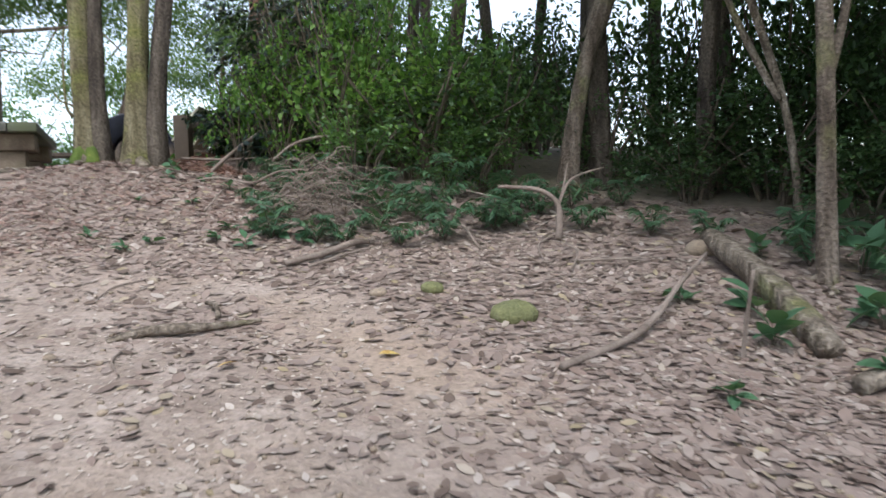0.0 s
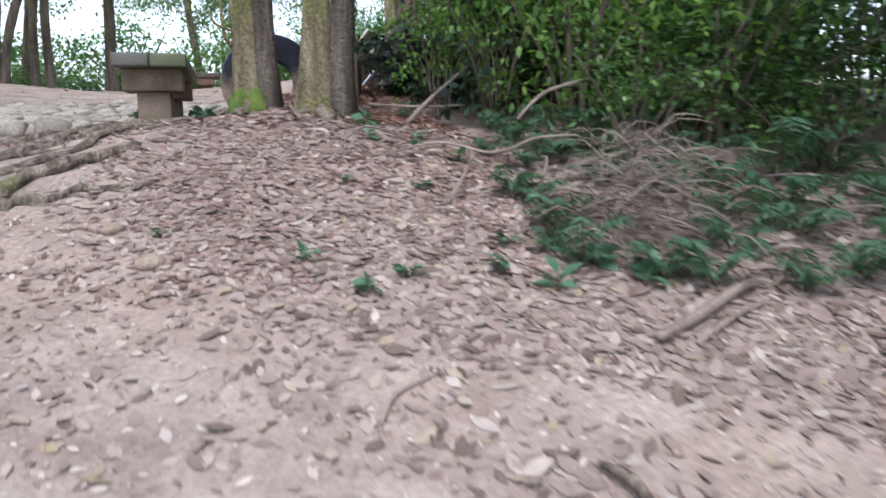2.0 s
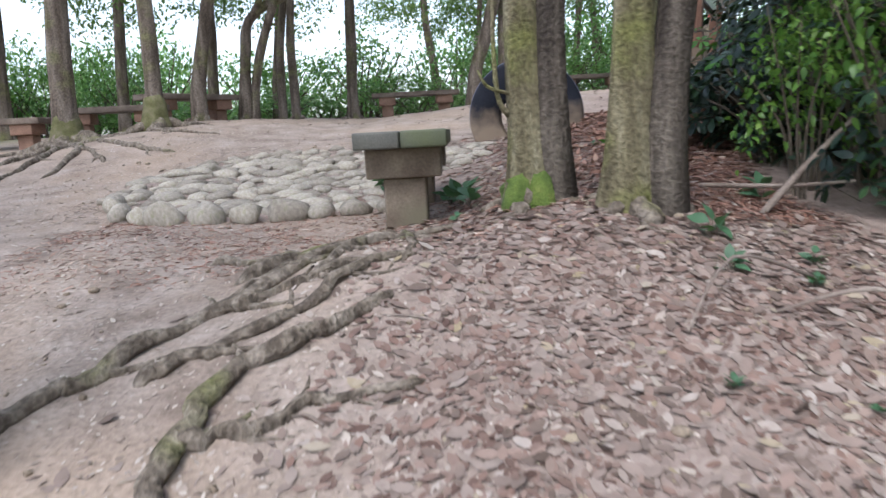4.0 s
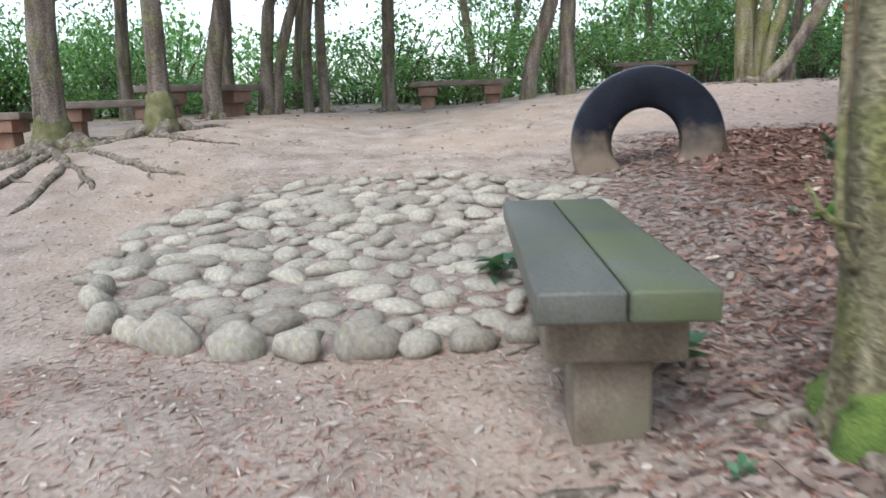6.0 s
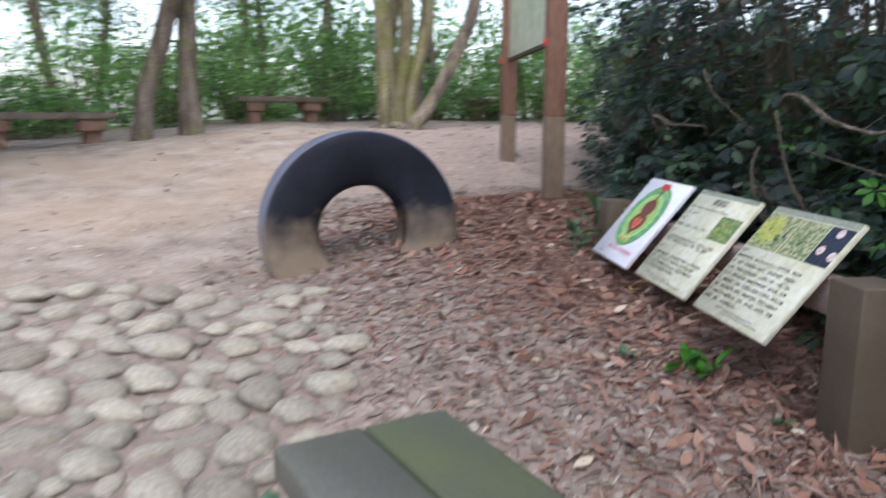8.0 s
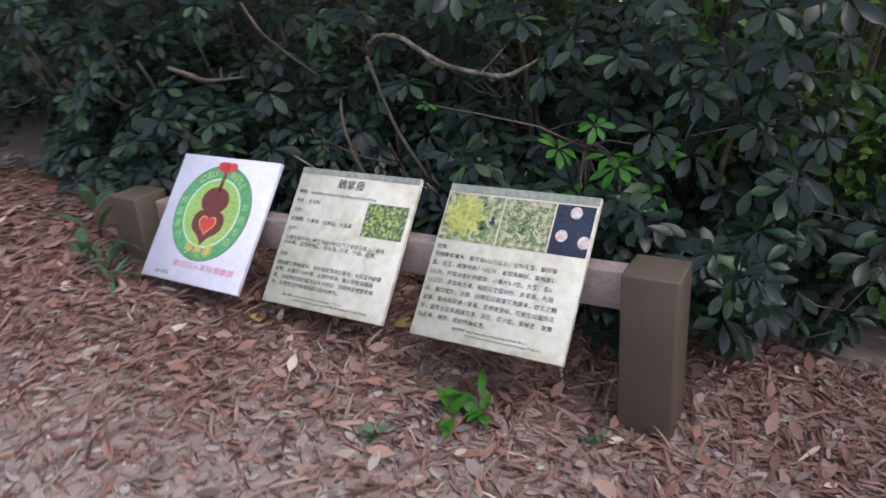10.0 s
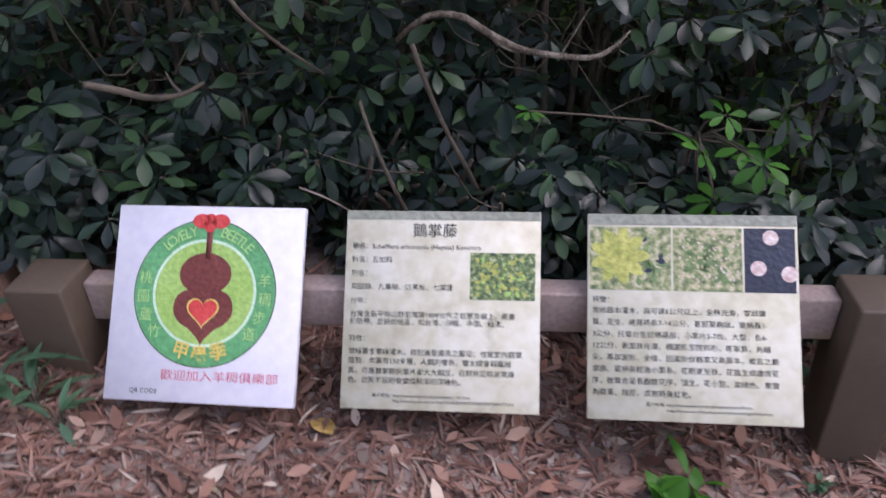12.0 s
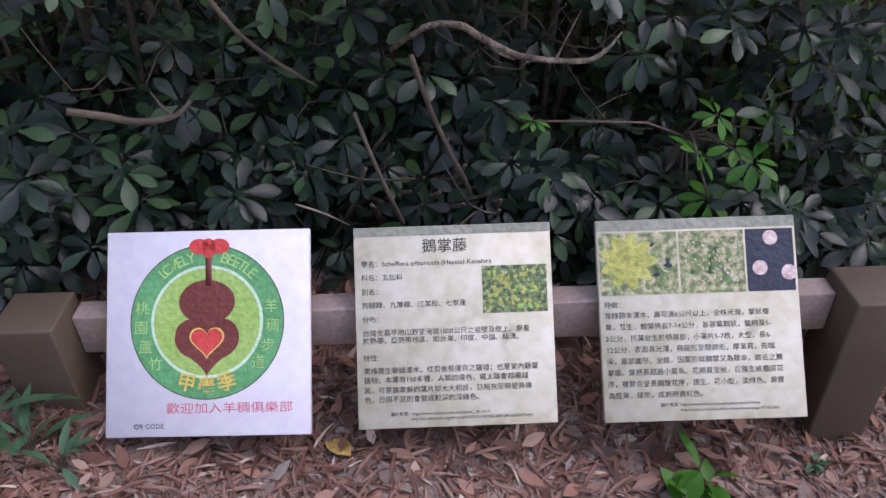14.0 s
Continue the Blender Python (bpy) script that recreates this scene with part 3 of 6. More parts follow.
tree(1.92, 2.22, [(-0.04, 0, 0, 0.16), (-0.03, 0, 0.35, 0.12), (0.0, 0.02, 1.0, 0.108), (0.05, 0.06, 2.0, 0.1), (0.14, 0.15, 4.0, 0.085), (0.4, 0.3, 6.4, 0.065)], MOSSY_BARK,
     "grey-green mossy forked tree above a heap of litter", TOP(0.9, 0.4, 7.2), (5, 0.35), 20, 11, 0.3,
     forks=[[(0.15, -0.02, -0.1, 0.13), (0.16, -0.02, 0.45, 0.1), (0.22, 0.0, 1.1, 0.09), (0.36, 0.15, 2.0, 0.08), (0.62, 0.25, 3.2, 0.07), (1.0, 0.5, 5.2, 0.05)]])
# the near tree on the west side of the path
tree(-0.6, 0.22, [(0, 0, 0, 0.215), (0, 0, 0.35, 0.185), (-0.03, 0.02, 1.2, 0.165), (-0.1, 0.05, 2.6, 0.15), (-0.2, 0.1, 5.5, 0.11)], MOSSY_BARK,
     "mossy brown tree by the path with a flared foot", TOP(-0.3, 0.2, 6.6), (5, 0.3), 18, 9, 0.25)
# trees on the hilltop
tree(-5.5, 8.85, [(0, 0, 0, 0.26), (0, 0, 0.45, 0.19), (0.02, 0.03, 1.4, 0.172), (0.09, 0.08, 3.0, 0.16), (0.2, 0.1, 6.0, 0.12)], BARK,
     "large mossy tree with wide spreading surface roots", TOP(0.3, 0.2, 7.2), (12, 1.1), 20, 21, 0.2, moss_foot=True)
tree(-4.18, 9.1, [(0, 0, 0, 0.2), (0, 0, 0.35, 0.135), (0.0, 0.03, 1.4, 0.115), (-0.02, 0.05, 3.0, 0.11), (0.1, 0.1, 6.0, 0.09)], BARK,
     "mossy grey-brown tree with spreading roots", TOP(0.2, 0.3, 7.0), (8, 0.7), 18, 27, 0.2, moss_foot=True)
tree(-4.05, 10.35, [(0, 0, 0, 0.15), (0.03, 0, 0.6, 0.12), (0.2, 0, 1.4, 0.11), (0.45, 0, 2.4, 0.105), (1.1, 0.1, 5.0, 0.09)], BARK, "leaning brown tree at the clearing's rim", TOP(0.8, 0.2, 3.7), (4, 0.4), 12, 31)
tree(-3.85, 11.9, [(0, 0, 0, 0.13), (0.05, 0, 0.6, 0.105), (0.12, 0, 1.3, 0.1), (0.2, 0, 1.75, 0.09), (0.55, 0, 2.05, 0.08), (1.0, 0.1, 2.3, 0.07), (1.6, 0.2, 3.4, 0.06)], BARK, "crooked forked tree at the clearing's rim", TOP(1.4, 0.2, 5.6), (3, 0.4), 12, 33,
     forks=[[(0.16, 0.05, -0.1, 0.1), (0.22, 0.05, 0.6, 0.085), (0.42, 0, 1.3, 0.08), (0.72, 0, 2.1, 0.075), (0.95, 0, 3.0, 0.07), (1.1, 0.1, 4.6, 0.05)]],
     branches=[[(0.2, 0, 1.7, 0.06), (0.7, -0.2, 2.3, 0.055), (1.6, -0.4, 2.65, 0.05), (2.8, -0.4, 2.75, 0.042), (4.2, -0.3, 2.95, 0.03)], [(1.6, -0.4, 2.65, 0.025), (2.4, -0.6, 2.3, 0.018), (3.2, -0.7, 2.2, 0.01)]])
tree(-3.12, 12.7, [(0, 0, 0, 0.1), (0.0, 0, 1.4, 0.08), (0.1, 0, 3.0, 0.075), (0.1, 0.1, 6.0, 0.07)], BARK, "slim brown tree at the clearing's rim", TOP(0.1, 0.1, 3.9), (3, 0.3), 12, 35)
tree(-3.55, 13.2, [(0, 0, 0, 0.09), (0.05, 0, 1.4, 0.08), (0.3, 0, 3.2, 0.07), (0.4, 0.1, 6.0, 0.05)], BARK, "thin brown tree at the clearing's rim", TOP(0.4, 0.1, 3.7), (0, 0), 10, 36)
tree(-2.24, 13.9, [(0, 0, 0, 0.14), (0.0, 0, 0.6, 0.115), (0.07, 0, 2.4, 0.105), (0.1, 0.1, 6.0, 0.1)], BARK, "straight brown tree behind the far bench", TOP(0.1, 0.1, 4.8), (4, 0.4), 14, 37)
tree(0.28, 13.9, [(0, 0, 0, 0.16), (0.12, 0, 0.7, 0.14), (0.5, 0, 1.9, 0.125), (0.8, 0.1, 3.2, 0.11), (1.2, 0.1, 6.0, 0.08)], BARK, "leaning brown tree at the far rim", TOP(0.9, 0.1, 3.9), (0, 0), 12, 41)
tree(0.98, 14.2, [(0, 0, 0, 0.18), (0.0, 0, 0.8, 0.145), (0.08, 0, 2.8, 0.135), (0.1, 0.1, 6.0, 0.1)], BARK, "straight brown tree at the far rim", TOP(0.1, 0.1, 4.2), (0, 0), 12, 43)
tree(3.95, 13.6, [(0, 0, 0, 0.19), (-0.05, 0, 0.7, 0.16), (-0.1, 0, 2.2, 0.14), (0.0, 0.1, 5.5, 0.1)], MOSSY_BARK, "twisted many-stemmed mossy tree", TOP(0.1, 0.1, 6.5), (5, 0.6), 14, 45, 0.35,
     forks=[[(0.22, 0.1, -0.1, 0.16), (0.2, 0.08, 0.6, 0.13), (0.35, 0.1, 1.7, 0.11), (0.3, 0.2, 3.2, 0.1), (0.6, 0.3, 5.4, 0.07)], [(0.3, -0.1, -0.1, 0.13), (0.36, -0.06, 0.6, 0.11), (0.62, 0, 1.5, 0.1), (0.85, 0.1, 3.0, 0.08), (1.2, 0.2, 5.0, 0.05)],
            [(0.1, 0.3, -0.1, 0.12), (0.1, 0.3, 1.0, 0.1), (0.25, 0.3, 2.4, 0.08), (0.1, 0.3, 4.6, 0.06)]])
tree(4.15, 13.15, [(0, 0, 0, 0.13), (0.3, 0.05, 0.35, 0.115), (0.72, 0.1, 1.0, 0.105), (1.15, 0.2, 1.9, 0.1), (1.4, 0.3, 3.4, 0.085), (1.6, 0.3, 5.6, 0.06)], BARK, "strongly leaning curved brown tree with sparse leaves", TOP(1.6, 0.3, 6.2), (3, 0.4), 12, 47)
for i, (tx, ty, r, dx) in enumerate([(2.9, 21.5, 0.11, 0.2), (3.7, 22.5, 0.1, -0.1), (4.9, 21.0, 0.13, 0.1), (-0.4, 23.0, 0.1, 0.4), (6.8, 18.5, 0.12, -0.2), (-6.2, 16.0, 0.14, 0.1), (-7.8, 14.6, 0.13, 0.2), (-9.3, 12.6, 0.17, 0.1), (-8.2, 9.4, 0.15, -0.1), (-5.2, 17.6, 0.1, 0.3),
                                    (7.5, 14.5, 0.12, 0.1), (8.2, 11.0, 0.14, 0.2), (-1.2, 21.0, 0.12, -0.3), (5.6, 16.6, 0.1, 0.3)]):
    tree(tx, ty, [(0, 0, 0, r * 1.2), (dx * 0.3, 0, 1.2, r), (dx, 0, 3.0, r * 0.9), (dx * 1.5, 0.1, 6.0, r * 0.6)], BARK, "slender brown woodland tree beyond the clearing", TOP(dx, 0, 3.4 + 0.8 * (i % 3)), (0, 0), 10, 51 + i, group="woodland trees")
# trees and saplings in the dark undergrowth by the start of the path
# its last crown is out of view, added to shade the path's right side
tree(5.95, 0.6, [(0, 0, 0, 0.125), (0.06, 0, 0.5, 0.09), (0.24, 0, 1.3, 0.08), (0.6, 0, 2.4, 0.075), (0.8, 0.2, 5.0, 0.07)], BARK, "leaning light brown tree in the undergrowth", TOP(0.8, 0.2, 5.4) + [(-1.5, -0.9, 5.2, 1.7)], (3, 0.3), 12, 71,
     forks=[[(0.3, 0.05, 1.55, 0.06), (0.5, 0, 2.1, 0.055), (0.95, 0, 3.2, 0.05), (1.5, 0, 4.6, 0.03)]])
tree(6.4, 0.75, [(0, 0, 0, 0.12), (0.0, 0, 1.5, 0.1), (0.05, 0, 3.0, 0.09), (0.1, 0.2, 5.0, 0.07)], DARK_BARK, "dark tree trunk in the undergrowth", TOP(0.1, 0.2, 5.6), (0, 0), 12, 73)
tree(5.6, 3.7, [(0, 0, 0, 0.13), (0.12, 0, 0.8, 0.11), (0.32, 0, 1.7, 0.1), (0.5, 0, 3.0, 0.09), (0.8, 0.2, 5.2, 0.07)], BARK, "leaning reddish-brown tree amid shrubs", TOP(0.8, 0.2, 5.8), (0, 0), 12, 75)
tree(6.12, -2.42, [(0, 0, 0, 0.065), (0.02, 0, 0.8, 0.052), (0.03, 0, 1.8, 0.05), (0.0, 0, 3.2, 0.045), (0.1, 0.2, 5.0, 0.05)], BARK, "slim sapling with light brown bark", TOP(0.1, 0.2, 5.2), (3, 0.3), 10, 77,
     forks=[[(0.04, 0, 1.2, 0.03), (0.2, 0, 1.7, 0.026), (0.36, 0, 2.5, 0.02), (0.4, 0, 3.4, 0.012)]])
tree(7.2, -1.05, [(0, 0, 0, 0.04), (-0.03, 0, 0.5, 0.036), (-0.16, 0, 1.1, 0.034), (-0.5, 0, 2.0, 0.03), (-0.8, 0, 3.2, 0.025)], ROOT, "thin pale leaning sapling", [(-0.9, 0, 3.4, 0.9)], (0, 0), 8, 79,
     forks=[[(-0.17, 0, 1.0, 0.03), (-0.45, 0.1, 1.6, 0.028), (-0.95, 0.1, 2.6, 0.02)]])
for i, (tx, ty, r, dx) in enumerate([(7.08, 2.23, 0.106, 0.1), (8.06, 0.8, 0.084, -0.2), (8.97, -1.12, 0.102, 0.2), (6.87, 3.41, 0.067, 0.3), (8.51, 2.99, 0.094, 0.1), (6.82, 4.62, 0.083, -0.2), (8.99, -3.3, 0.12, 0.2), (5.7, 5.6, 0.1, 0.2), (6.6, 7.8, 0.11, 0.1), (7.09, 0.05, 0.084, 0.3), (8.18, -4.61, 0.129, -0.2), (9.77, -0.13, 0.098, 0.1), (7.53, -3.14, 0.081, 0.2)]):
    # for ty < 1.5, two more unseen crowns are added to shade the thicket
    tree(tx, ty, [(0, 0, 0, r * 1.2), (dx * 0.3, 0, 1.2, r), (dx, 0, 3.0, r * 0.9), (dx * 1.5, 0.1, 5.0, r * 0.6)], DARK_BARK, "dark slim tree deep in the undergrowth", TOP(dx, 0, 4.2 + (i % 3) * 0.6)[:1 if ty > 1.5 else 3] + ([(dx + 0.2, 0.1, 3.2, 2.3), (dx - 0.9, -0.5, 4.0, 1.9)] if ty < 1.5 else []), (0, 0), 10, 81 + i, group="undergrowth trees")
# trees behind the start of the walk and down the west side, closing the wood
for i, (tx, ty, r, dx) in enumerate([(-3.2, -3.5, 0.16, 0.1), (-5.5, 0.5, 0.15, 0.2), (-6.5, 4.0, 0.17, -0.2), (-2.0, -8.5, 0.15, 0.3), (3.0, -9.5, 0.16, -0.2), (6.0, -7.0, 0.14, 0.1), (0.0, -12.0, 0.17, 0.2), (-7.0, -5.0, 0.15, 0.1)]):
    tree(tx, ty, [(0, 0, 0, r * 1.3), (dx * 0.3, 0, 1.2, r), (dx, 0, 3.0, r * 0.9), (dx * 1.5, 0.1, 6.0, r * 0.6)], BARK, "brown woodland tree beside the path", TOP(dx, 0, 6.6 + (i % 3) * 0.6), (0, 0), 10, 101 + i, group="woodland trees")


# ---------- shrubs ----------
BUSH_MESHES = {}


def bush_mesh(kind, k):
    """A leaf cloud 1 m in radius that stands on z = 0."""
    if (kind, k) not in BUSH_MESHES:
        rng = np.random.default_rng(500 + 10 * len(kind) + k)
        sets = []
        size, count, material = {"near": ((0.04, 0.075), 62, SHADED_LEAF), "far": ((0.05, 0.1), 44, FAR_LEAF), "airy": ((0.05, 0.095), 22, BUSH), "edge": ((0.05, 0.095), 30, EDGE)}[kind]
        for c in range(34):
            d = rng.normal(size=3)
            d /= np.linalg.norm(d)
            centre = np.array([0, 0, 0.85]) + d * rng.uniform(0.3, 0.9) * np.array([1, 1, 0.85])
            p = cloud(rng, count, centre, (0.3, 0.3, 0.22), 0.25)
            p = p[p[:, 2] > 0.02]
            n = len(p)
            sets.append(place_leaves(OVAL if kind == "far" else BROAD, p, rng.uniform(*size, n), rng.uniform(0, 6.28, n), rng.normal(-0.25, 0.45, n), rng.normal(0, 0.5, n)))
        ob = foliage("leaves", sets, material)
        BUSH_MESHES[(kind, k)] = ob.data
        bpy.data.objects.remove(ob)
    return BUSH_MESHES[(kind, k)]


STEM_MESHES = {}


def stem_mesh(k):
    if k not in STEM_MESHES:
        rng = random.Random(900 + k)
        lines = []
        for i in range(9):
            a, r = rng.uniform(0, 6.28), rng.uniform(0.4, 0.85)
            lines.append([(0.1 * math.cos(a), 0.1 * math.sin(a), -0.15, 0.02), (0.35 * r * math.cos(a), 0.35 * r * math.sin(a), 0.5, 0.016), (r * math.cos(a + 0.3), r * math.sin(a + 0.3), rng.uniform(0.9, 1.5), 0.006)])
        ob = limbs("stems", lines, STEM)
        STEM_MESHES[k] = ob.data
        bpy.data.objects.remove(ob)
    return STEM_MESHES[k]


def bush(x, y, w, h, kind, k, label, group, sink=0.0):
    ob = thing("shrub", x, y, lie(x, y) - sink, label, "shrub", group, turn=k * 77)
    for nm, me in (("leaf_mass", bush_mesh(kind, k % 4)), ("branchwork", stem_mesh(k % 3))):
        o = new(nm, me)
        o.parent = ob
        o["kind"] = "stuff"
        o.matrix_basis = Matrix.Diagonal((w, w * (0.85 + 0.1 * (k % 3)), h / 1.75, 1))
    return ob


rnd = random.Random(12)
k = 0
# low hedge of green shrubs beyond the hilltop's rim
for row, (dy, hh) in enumerate([(0, 1.55), (2.0, 2.15), (4.2, 2.7)]):
    for i in range(17):
        bx = -15 + i * 1.75 + rnd.uniform(-0.5, 0.5)
        by = 17.9 + dy - 0.012 * (bx - 1) ** 2 + rnd.uniform(-0.5, 0.5) - 0.2 * max(0, -bx - 4)
        if bx > 9:
            by -= (bx - 9) * 0.5
        k += 1
        bush(bx, by, rnd.uniform(1.2, 1.7) * (1 + 0.15 * row), hh * rnd.uniform(0.55, 1.5), "far", k, "bright green leafy shrub beyond the clearing", "woodland shrubs", 0.1 + 0.25 * row)
for i in range(12):
    k += 1
    bush(-18 + i * 3.3 + rnd.uniform(-0.6, 0.6), 29 + rnd.uniform(-1.5, 2.5), rnd.uniform(1.6, 2.6), rnd.uniform(3.5, 7.5), "far", k, "tall airy green thicket far beyond the clearing", "woodland shrubs", 0.5)
for i in range(15):
    k += 1
    bush(-9.8 - rnd.uniform(0, 3.0), 5 + i * 0.95 + rnd.uniform(-0.4, 0.4), rnd.uniform(1.1, 1.6), rnd.uniform(1.6, 3.6), "far", k, "bright green leafy shrub beyond the clearing", "woodland shrubs", 0.2)
for bx, by, w, h in [(4.8, 26.5, 1.9, 5.0), (6.5, 25.5, 2.1, 6.0), (8.5, 24.0, 1.9, 5.2), (10.5, 22.0, 2.0, 5.6)]:
    k += 1
    bush(bx, by, w, h, "far", k, "tall airy green thicket far beyond the clearing", "woodland shrubs", 0.4)
# shrubs deep behind the eastern edge, leaf colour darkened for canopy shade
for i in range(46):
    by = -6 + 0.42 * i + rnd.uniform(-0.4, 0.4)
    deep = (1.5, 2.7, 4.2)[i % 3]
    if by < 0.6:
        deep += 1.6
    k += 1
    bush(float(edge(by)) + deep + rnd.uniform(-0.3, 0.3), by, rnd.uniform(1.0, 1.4), ((2.1, 2.8, 3.2) if by < -1.2 else (1.4, 1.8, 2.1) if by < 0.6 else (1.6, 2.0, 2.4))[i % 3] * rnd.uniform(0.8, 1.1), "near", k, "dense green undergrowth shrub, canopy shade in its leaf colour", "undergrowth shrubs")
# the leafy green shrubs that close the view from the path's start
for bx, by, w, h in [(2.95, 2.75, 0.6, 1.35), (3.35, 2.35, 0.7, 1.7), (3.75, 3.3, 0.8, 2.3), (4.3, 2.9, 0.9, 2.5), (5.0, 3.6, 1.0, 2.8), (5.4, 2.4, 0.9, 2.2), (3.37, 2.82, 0.763, 1.7), (3.92, 2, 0.897, 1.8), (4.67, 1.57, 0.973, 1.7), (4.34, 2.91, 1.008, 2.2), (5.12, 2.32, 0.937, 1.9), (3.98, 1.04, 0.66, 1.0), (5.62, 1.46, 0.876, 1.7), (5.03, 0.72, 0.676, 0.8)]:
    k += 1
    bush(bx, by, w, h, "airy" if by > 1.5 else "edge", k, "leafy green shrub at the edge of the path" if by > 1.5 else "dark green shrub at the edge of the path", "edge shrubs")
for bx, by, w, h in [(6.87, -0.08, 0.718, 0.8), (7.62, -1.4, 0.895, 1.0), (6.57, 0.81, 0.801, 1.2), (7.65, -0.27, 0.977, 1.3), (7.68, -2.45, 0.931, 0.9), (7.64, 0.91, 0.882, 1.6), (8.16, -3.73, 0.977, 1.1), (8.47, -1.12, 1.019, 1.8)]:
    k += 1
    bush(bx, by, w, h, "near", k, "low green shrub under the trees, shade in its leaf colour", "undergrowth shrubs")
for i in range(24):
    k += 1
    bush(rnd.uniform(8.2, 11.5), -4.6 + 0.3 * i + rnd.uniform(-0.3, 0.3), rnd.uniform(0.9, 1.3), rnd.uniform(2.2, 3.6), "near", k, "dense green undergrowth shrub, canopy shade in its leaf colour", "undergrowth shrubs", 0.1)
for i in range(13):
    k += 1
    bush(-8.5 + i * 1.5, -10.5 - 2.5 * math.sin(i * 0.55) + rnd.uniform(-0.5, 0.5), 1.4, 2.4, "far", k, "bright green leafy shrub beyond the clearing", "woodland shrubs", 0.1)


def whorls(rng, pos, facing, size):
    """Umbrella-shaped leaves: leaflets that spread like a star round the end of each stalk, turned to the light."""
    sets = []
    n = len(pos)
    count = 7
    lean = rng.normal(0.62, 0.24, n)
    face = facing + rng.normal(0, 0.55, n)
    spin = rng.uniform(0, 6.28, n)
    for j in range(count):
        yaw = spin + 2 * math.pi * j / count + rng.normal(0, 0.09, n)
        pitch = -0.12 + rng.normal(0, 0.12, n) - lean * np.cos(yaw - face)
        s = size * rng.uniform(0.78, 1.1, n)
        p = pos + 0.16 * s[:, None] * np.stack([np.cos(yaw), np.sin(yaw), np.sin(pitch)], 1)
        sets.append(place_leaves(UMBRELLA, p, s, yaw, pitch, lean * np.sin(yaw - face) + rng.normal(0, 0.18, n)))
    return sets


def umbrella_shrub(x, y, w, depth, h, seed, n=260, facing=math.pi, twigs=60):
    """A schefflera-like shrub: woody stems with whorls of leaflets, thick on the side to the clearing."""
    rng = np.random.default_rng(seed)
    r2 = random.Random(seed)
    z0 = lie(x, y)
    ob = thing("umbrella_shrub", x, y, z0, "dark glossy umbrella-leaved shrub behind the sign rail", "shrub", "umbrella shrubs")
    side = rng.uniform(-1, 1, n) * w
    up = 0.05 + (h - 0.05) * rng.random(n) ** 1.25
    out = depth * (rng.random(n) ** 1.6) + 0.22 * np.sin(up * 3 + side * 4 + seed) - 0.14 * up + 0.25 * np.clip(0.35 - up, 0, 1)
    out = out + 0.3 * (np.sin(side * 9 + seed) * np.cos(up * 6.5 + seed * 2) > 0.25)
    p = np.stack([out, side, up], 1)
    size = rng.uniform(0.072, 0.125, n)
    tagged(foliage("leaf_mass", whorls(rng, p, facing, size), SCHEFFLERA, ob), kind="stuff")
    lines = []
    for i in range(10):
        s, o = r2.uniform(-0.8, 0.8) * w, r2.uniform(0.2, 0.9) * depth
        lines.append([(o + 0.2, s * 0.5, -0.1, 0.017), (o + 0.1, s * 0.8, h * 0.4, 0.014), (o - 0.15, s * 1.1, h * r2.uniform(0.6, 0.95), 0.007)])
    for i in range(0, n, 4):
        q = p[i]
        lines.append([(q[0] + 0.17, q[1] + r2.uniform(-0.08, 0.08), q[2] - 0.1, 0.004), (q[0], q[1], q[2], 0.003)])
    for i in range(twigs):
        a, q = r2.uniform(0, 6.28), (r2.uniform(0.0, 0.6) * depth, r2.uniform(-1, 1) * w, r2.uniform(0.1, 0.8) * h)
        ln = r2.uniform(0.15, 0.5)
        lines.append([(*q, 0.004), (q[0] + 0.3 * ln * math.cos(a), q[1] + 0.5 * ln * math.sin(a), q[2] + r2.uniform(-0.1, 0.16), 0.003), (q[0] + 0.5 * ln * math.cos(a), q[1] + ln * math.sin(a), q[2] + r2.uniform(-0.2, 0.3), 0.0015)])
    tagged(limbs("branchwork", lines, STEM, ob, seg=5, steps=2), kind="stuff")
    return ob


seed = 300
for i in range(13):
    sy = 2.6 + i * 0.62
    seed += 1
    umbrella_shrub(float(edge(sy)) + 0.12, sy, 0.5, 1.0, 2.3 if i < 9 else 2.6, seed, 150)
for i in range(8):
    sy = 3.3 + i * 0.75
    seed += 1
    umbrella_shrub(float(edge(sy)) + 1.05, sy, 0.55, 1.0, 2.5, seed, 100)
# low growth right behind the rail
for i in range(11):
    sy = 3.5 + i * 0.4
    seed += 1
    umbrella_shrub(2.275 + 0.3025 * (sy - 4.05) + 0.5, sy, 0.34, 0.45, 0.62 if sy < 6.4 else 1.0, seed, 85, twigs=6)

# ---------- bench ----------
def bench(x, y, top, length, turn, label, plank=PLANK, foot=PEDESTAL, group="benches", drop=0.62):
    """A bench of two thick planks on two pedestals; its length runs along y from its origin's middle."""
    ob = thing("bench", x, y, top, label, "bench", group, turn)
    for sx, stuff in ((-0.1335, plank), (0.1335, MOSSY_PLANK if plank is PLANK else plank)):
        part("plank", box_bm(sx, 0, -0.098, 0.26, length, 0.098, 0.012), stuff, ob)
    for sy in (-1, 1):
        py = sy * (length / 2 - 0.33)
        cap = part("pedestal", box_bm(0, py, -0.27, 0.44, 0.36, 0.172, 0.014), foot, ob)
        part("pedestal_post", box_bm(0, py, -drop, 0.25, 0.25, drop - 0.27, 0.016), foot, cap)
    return ob


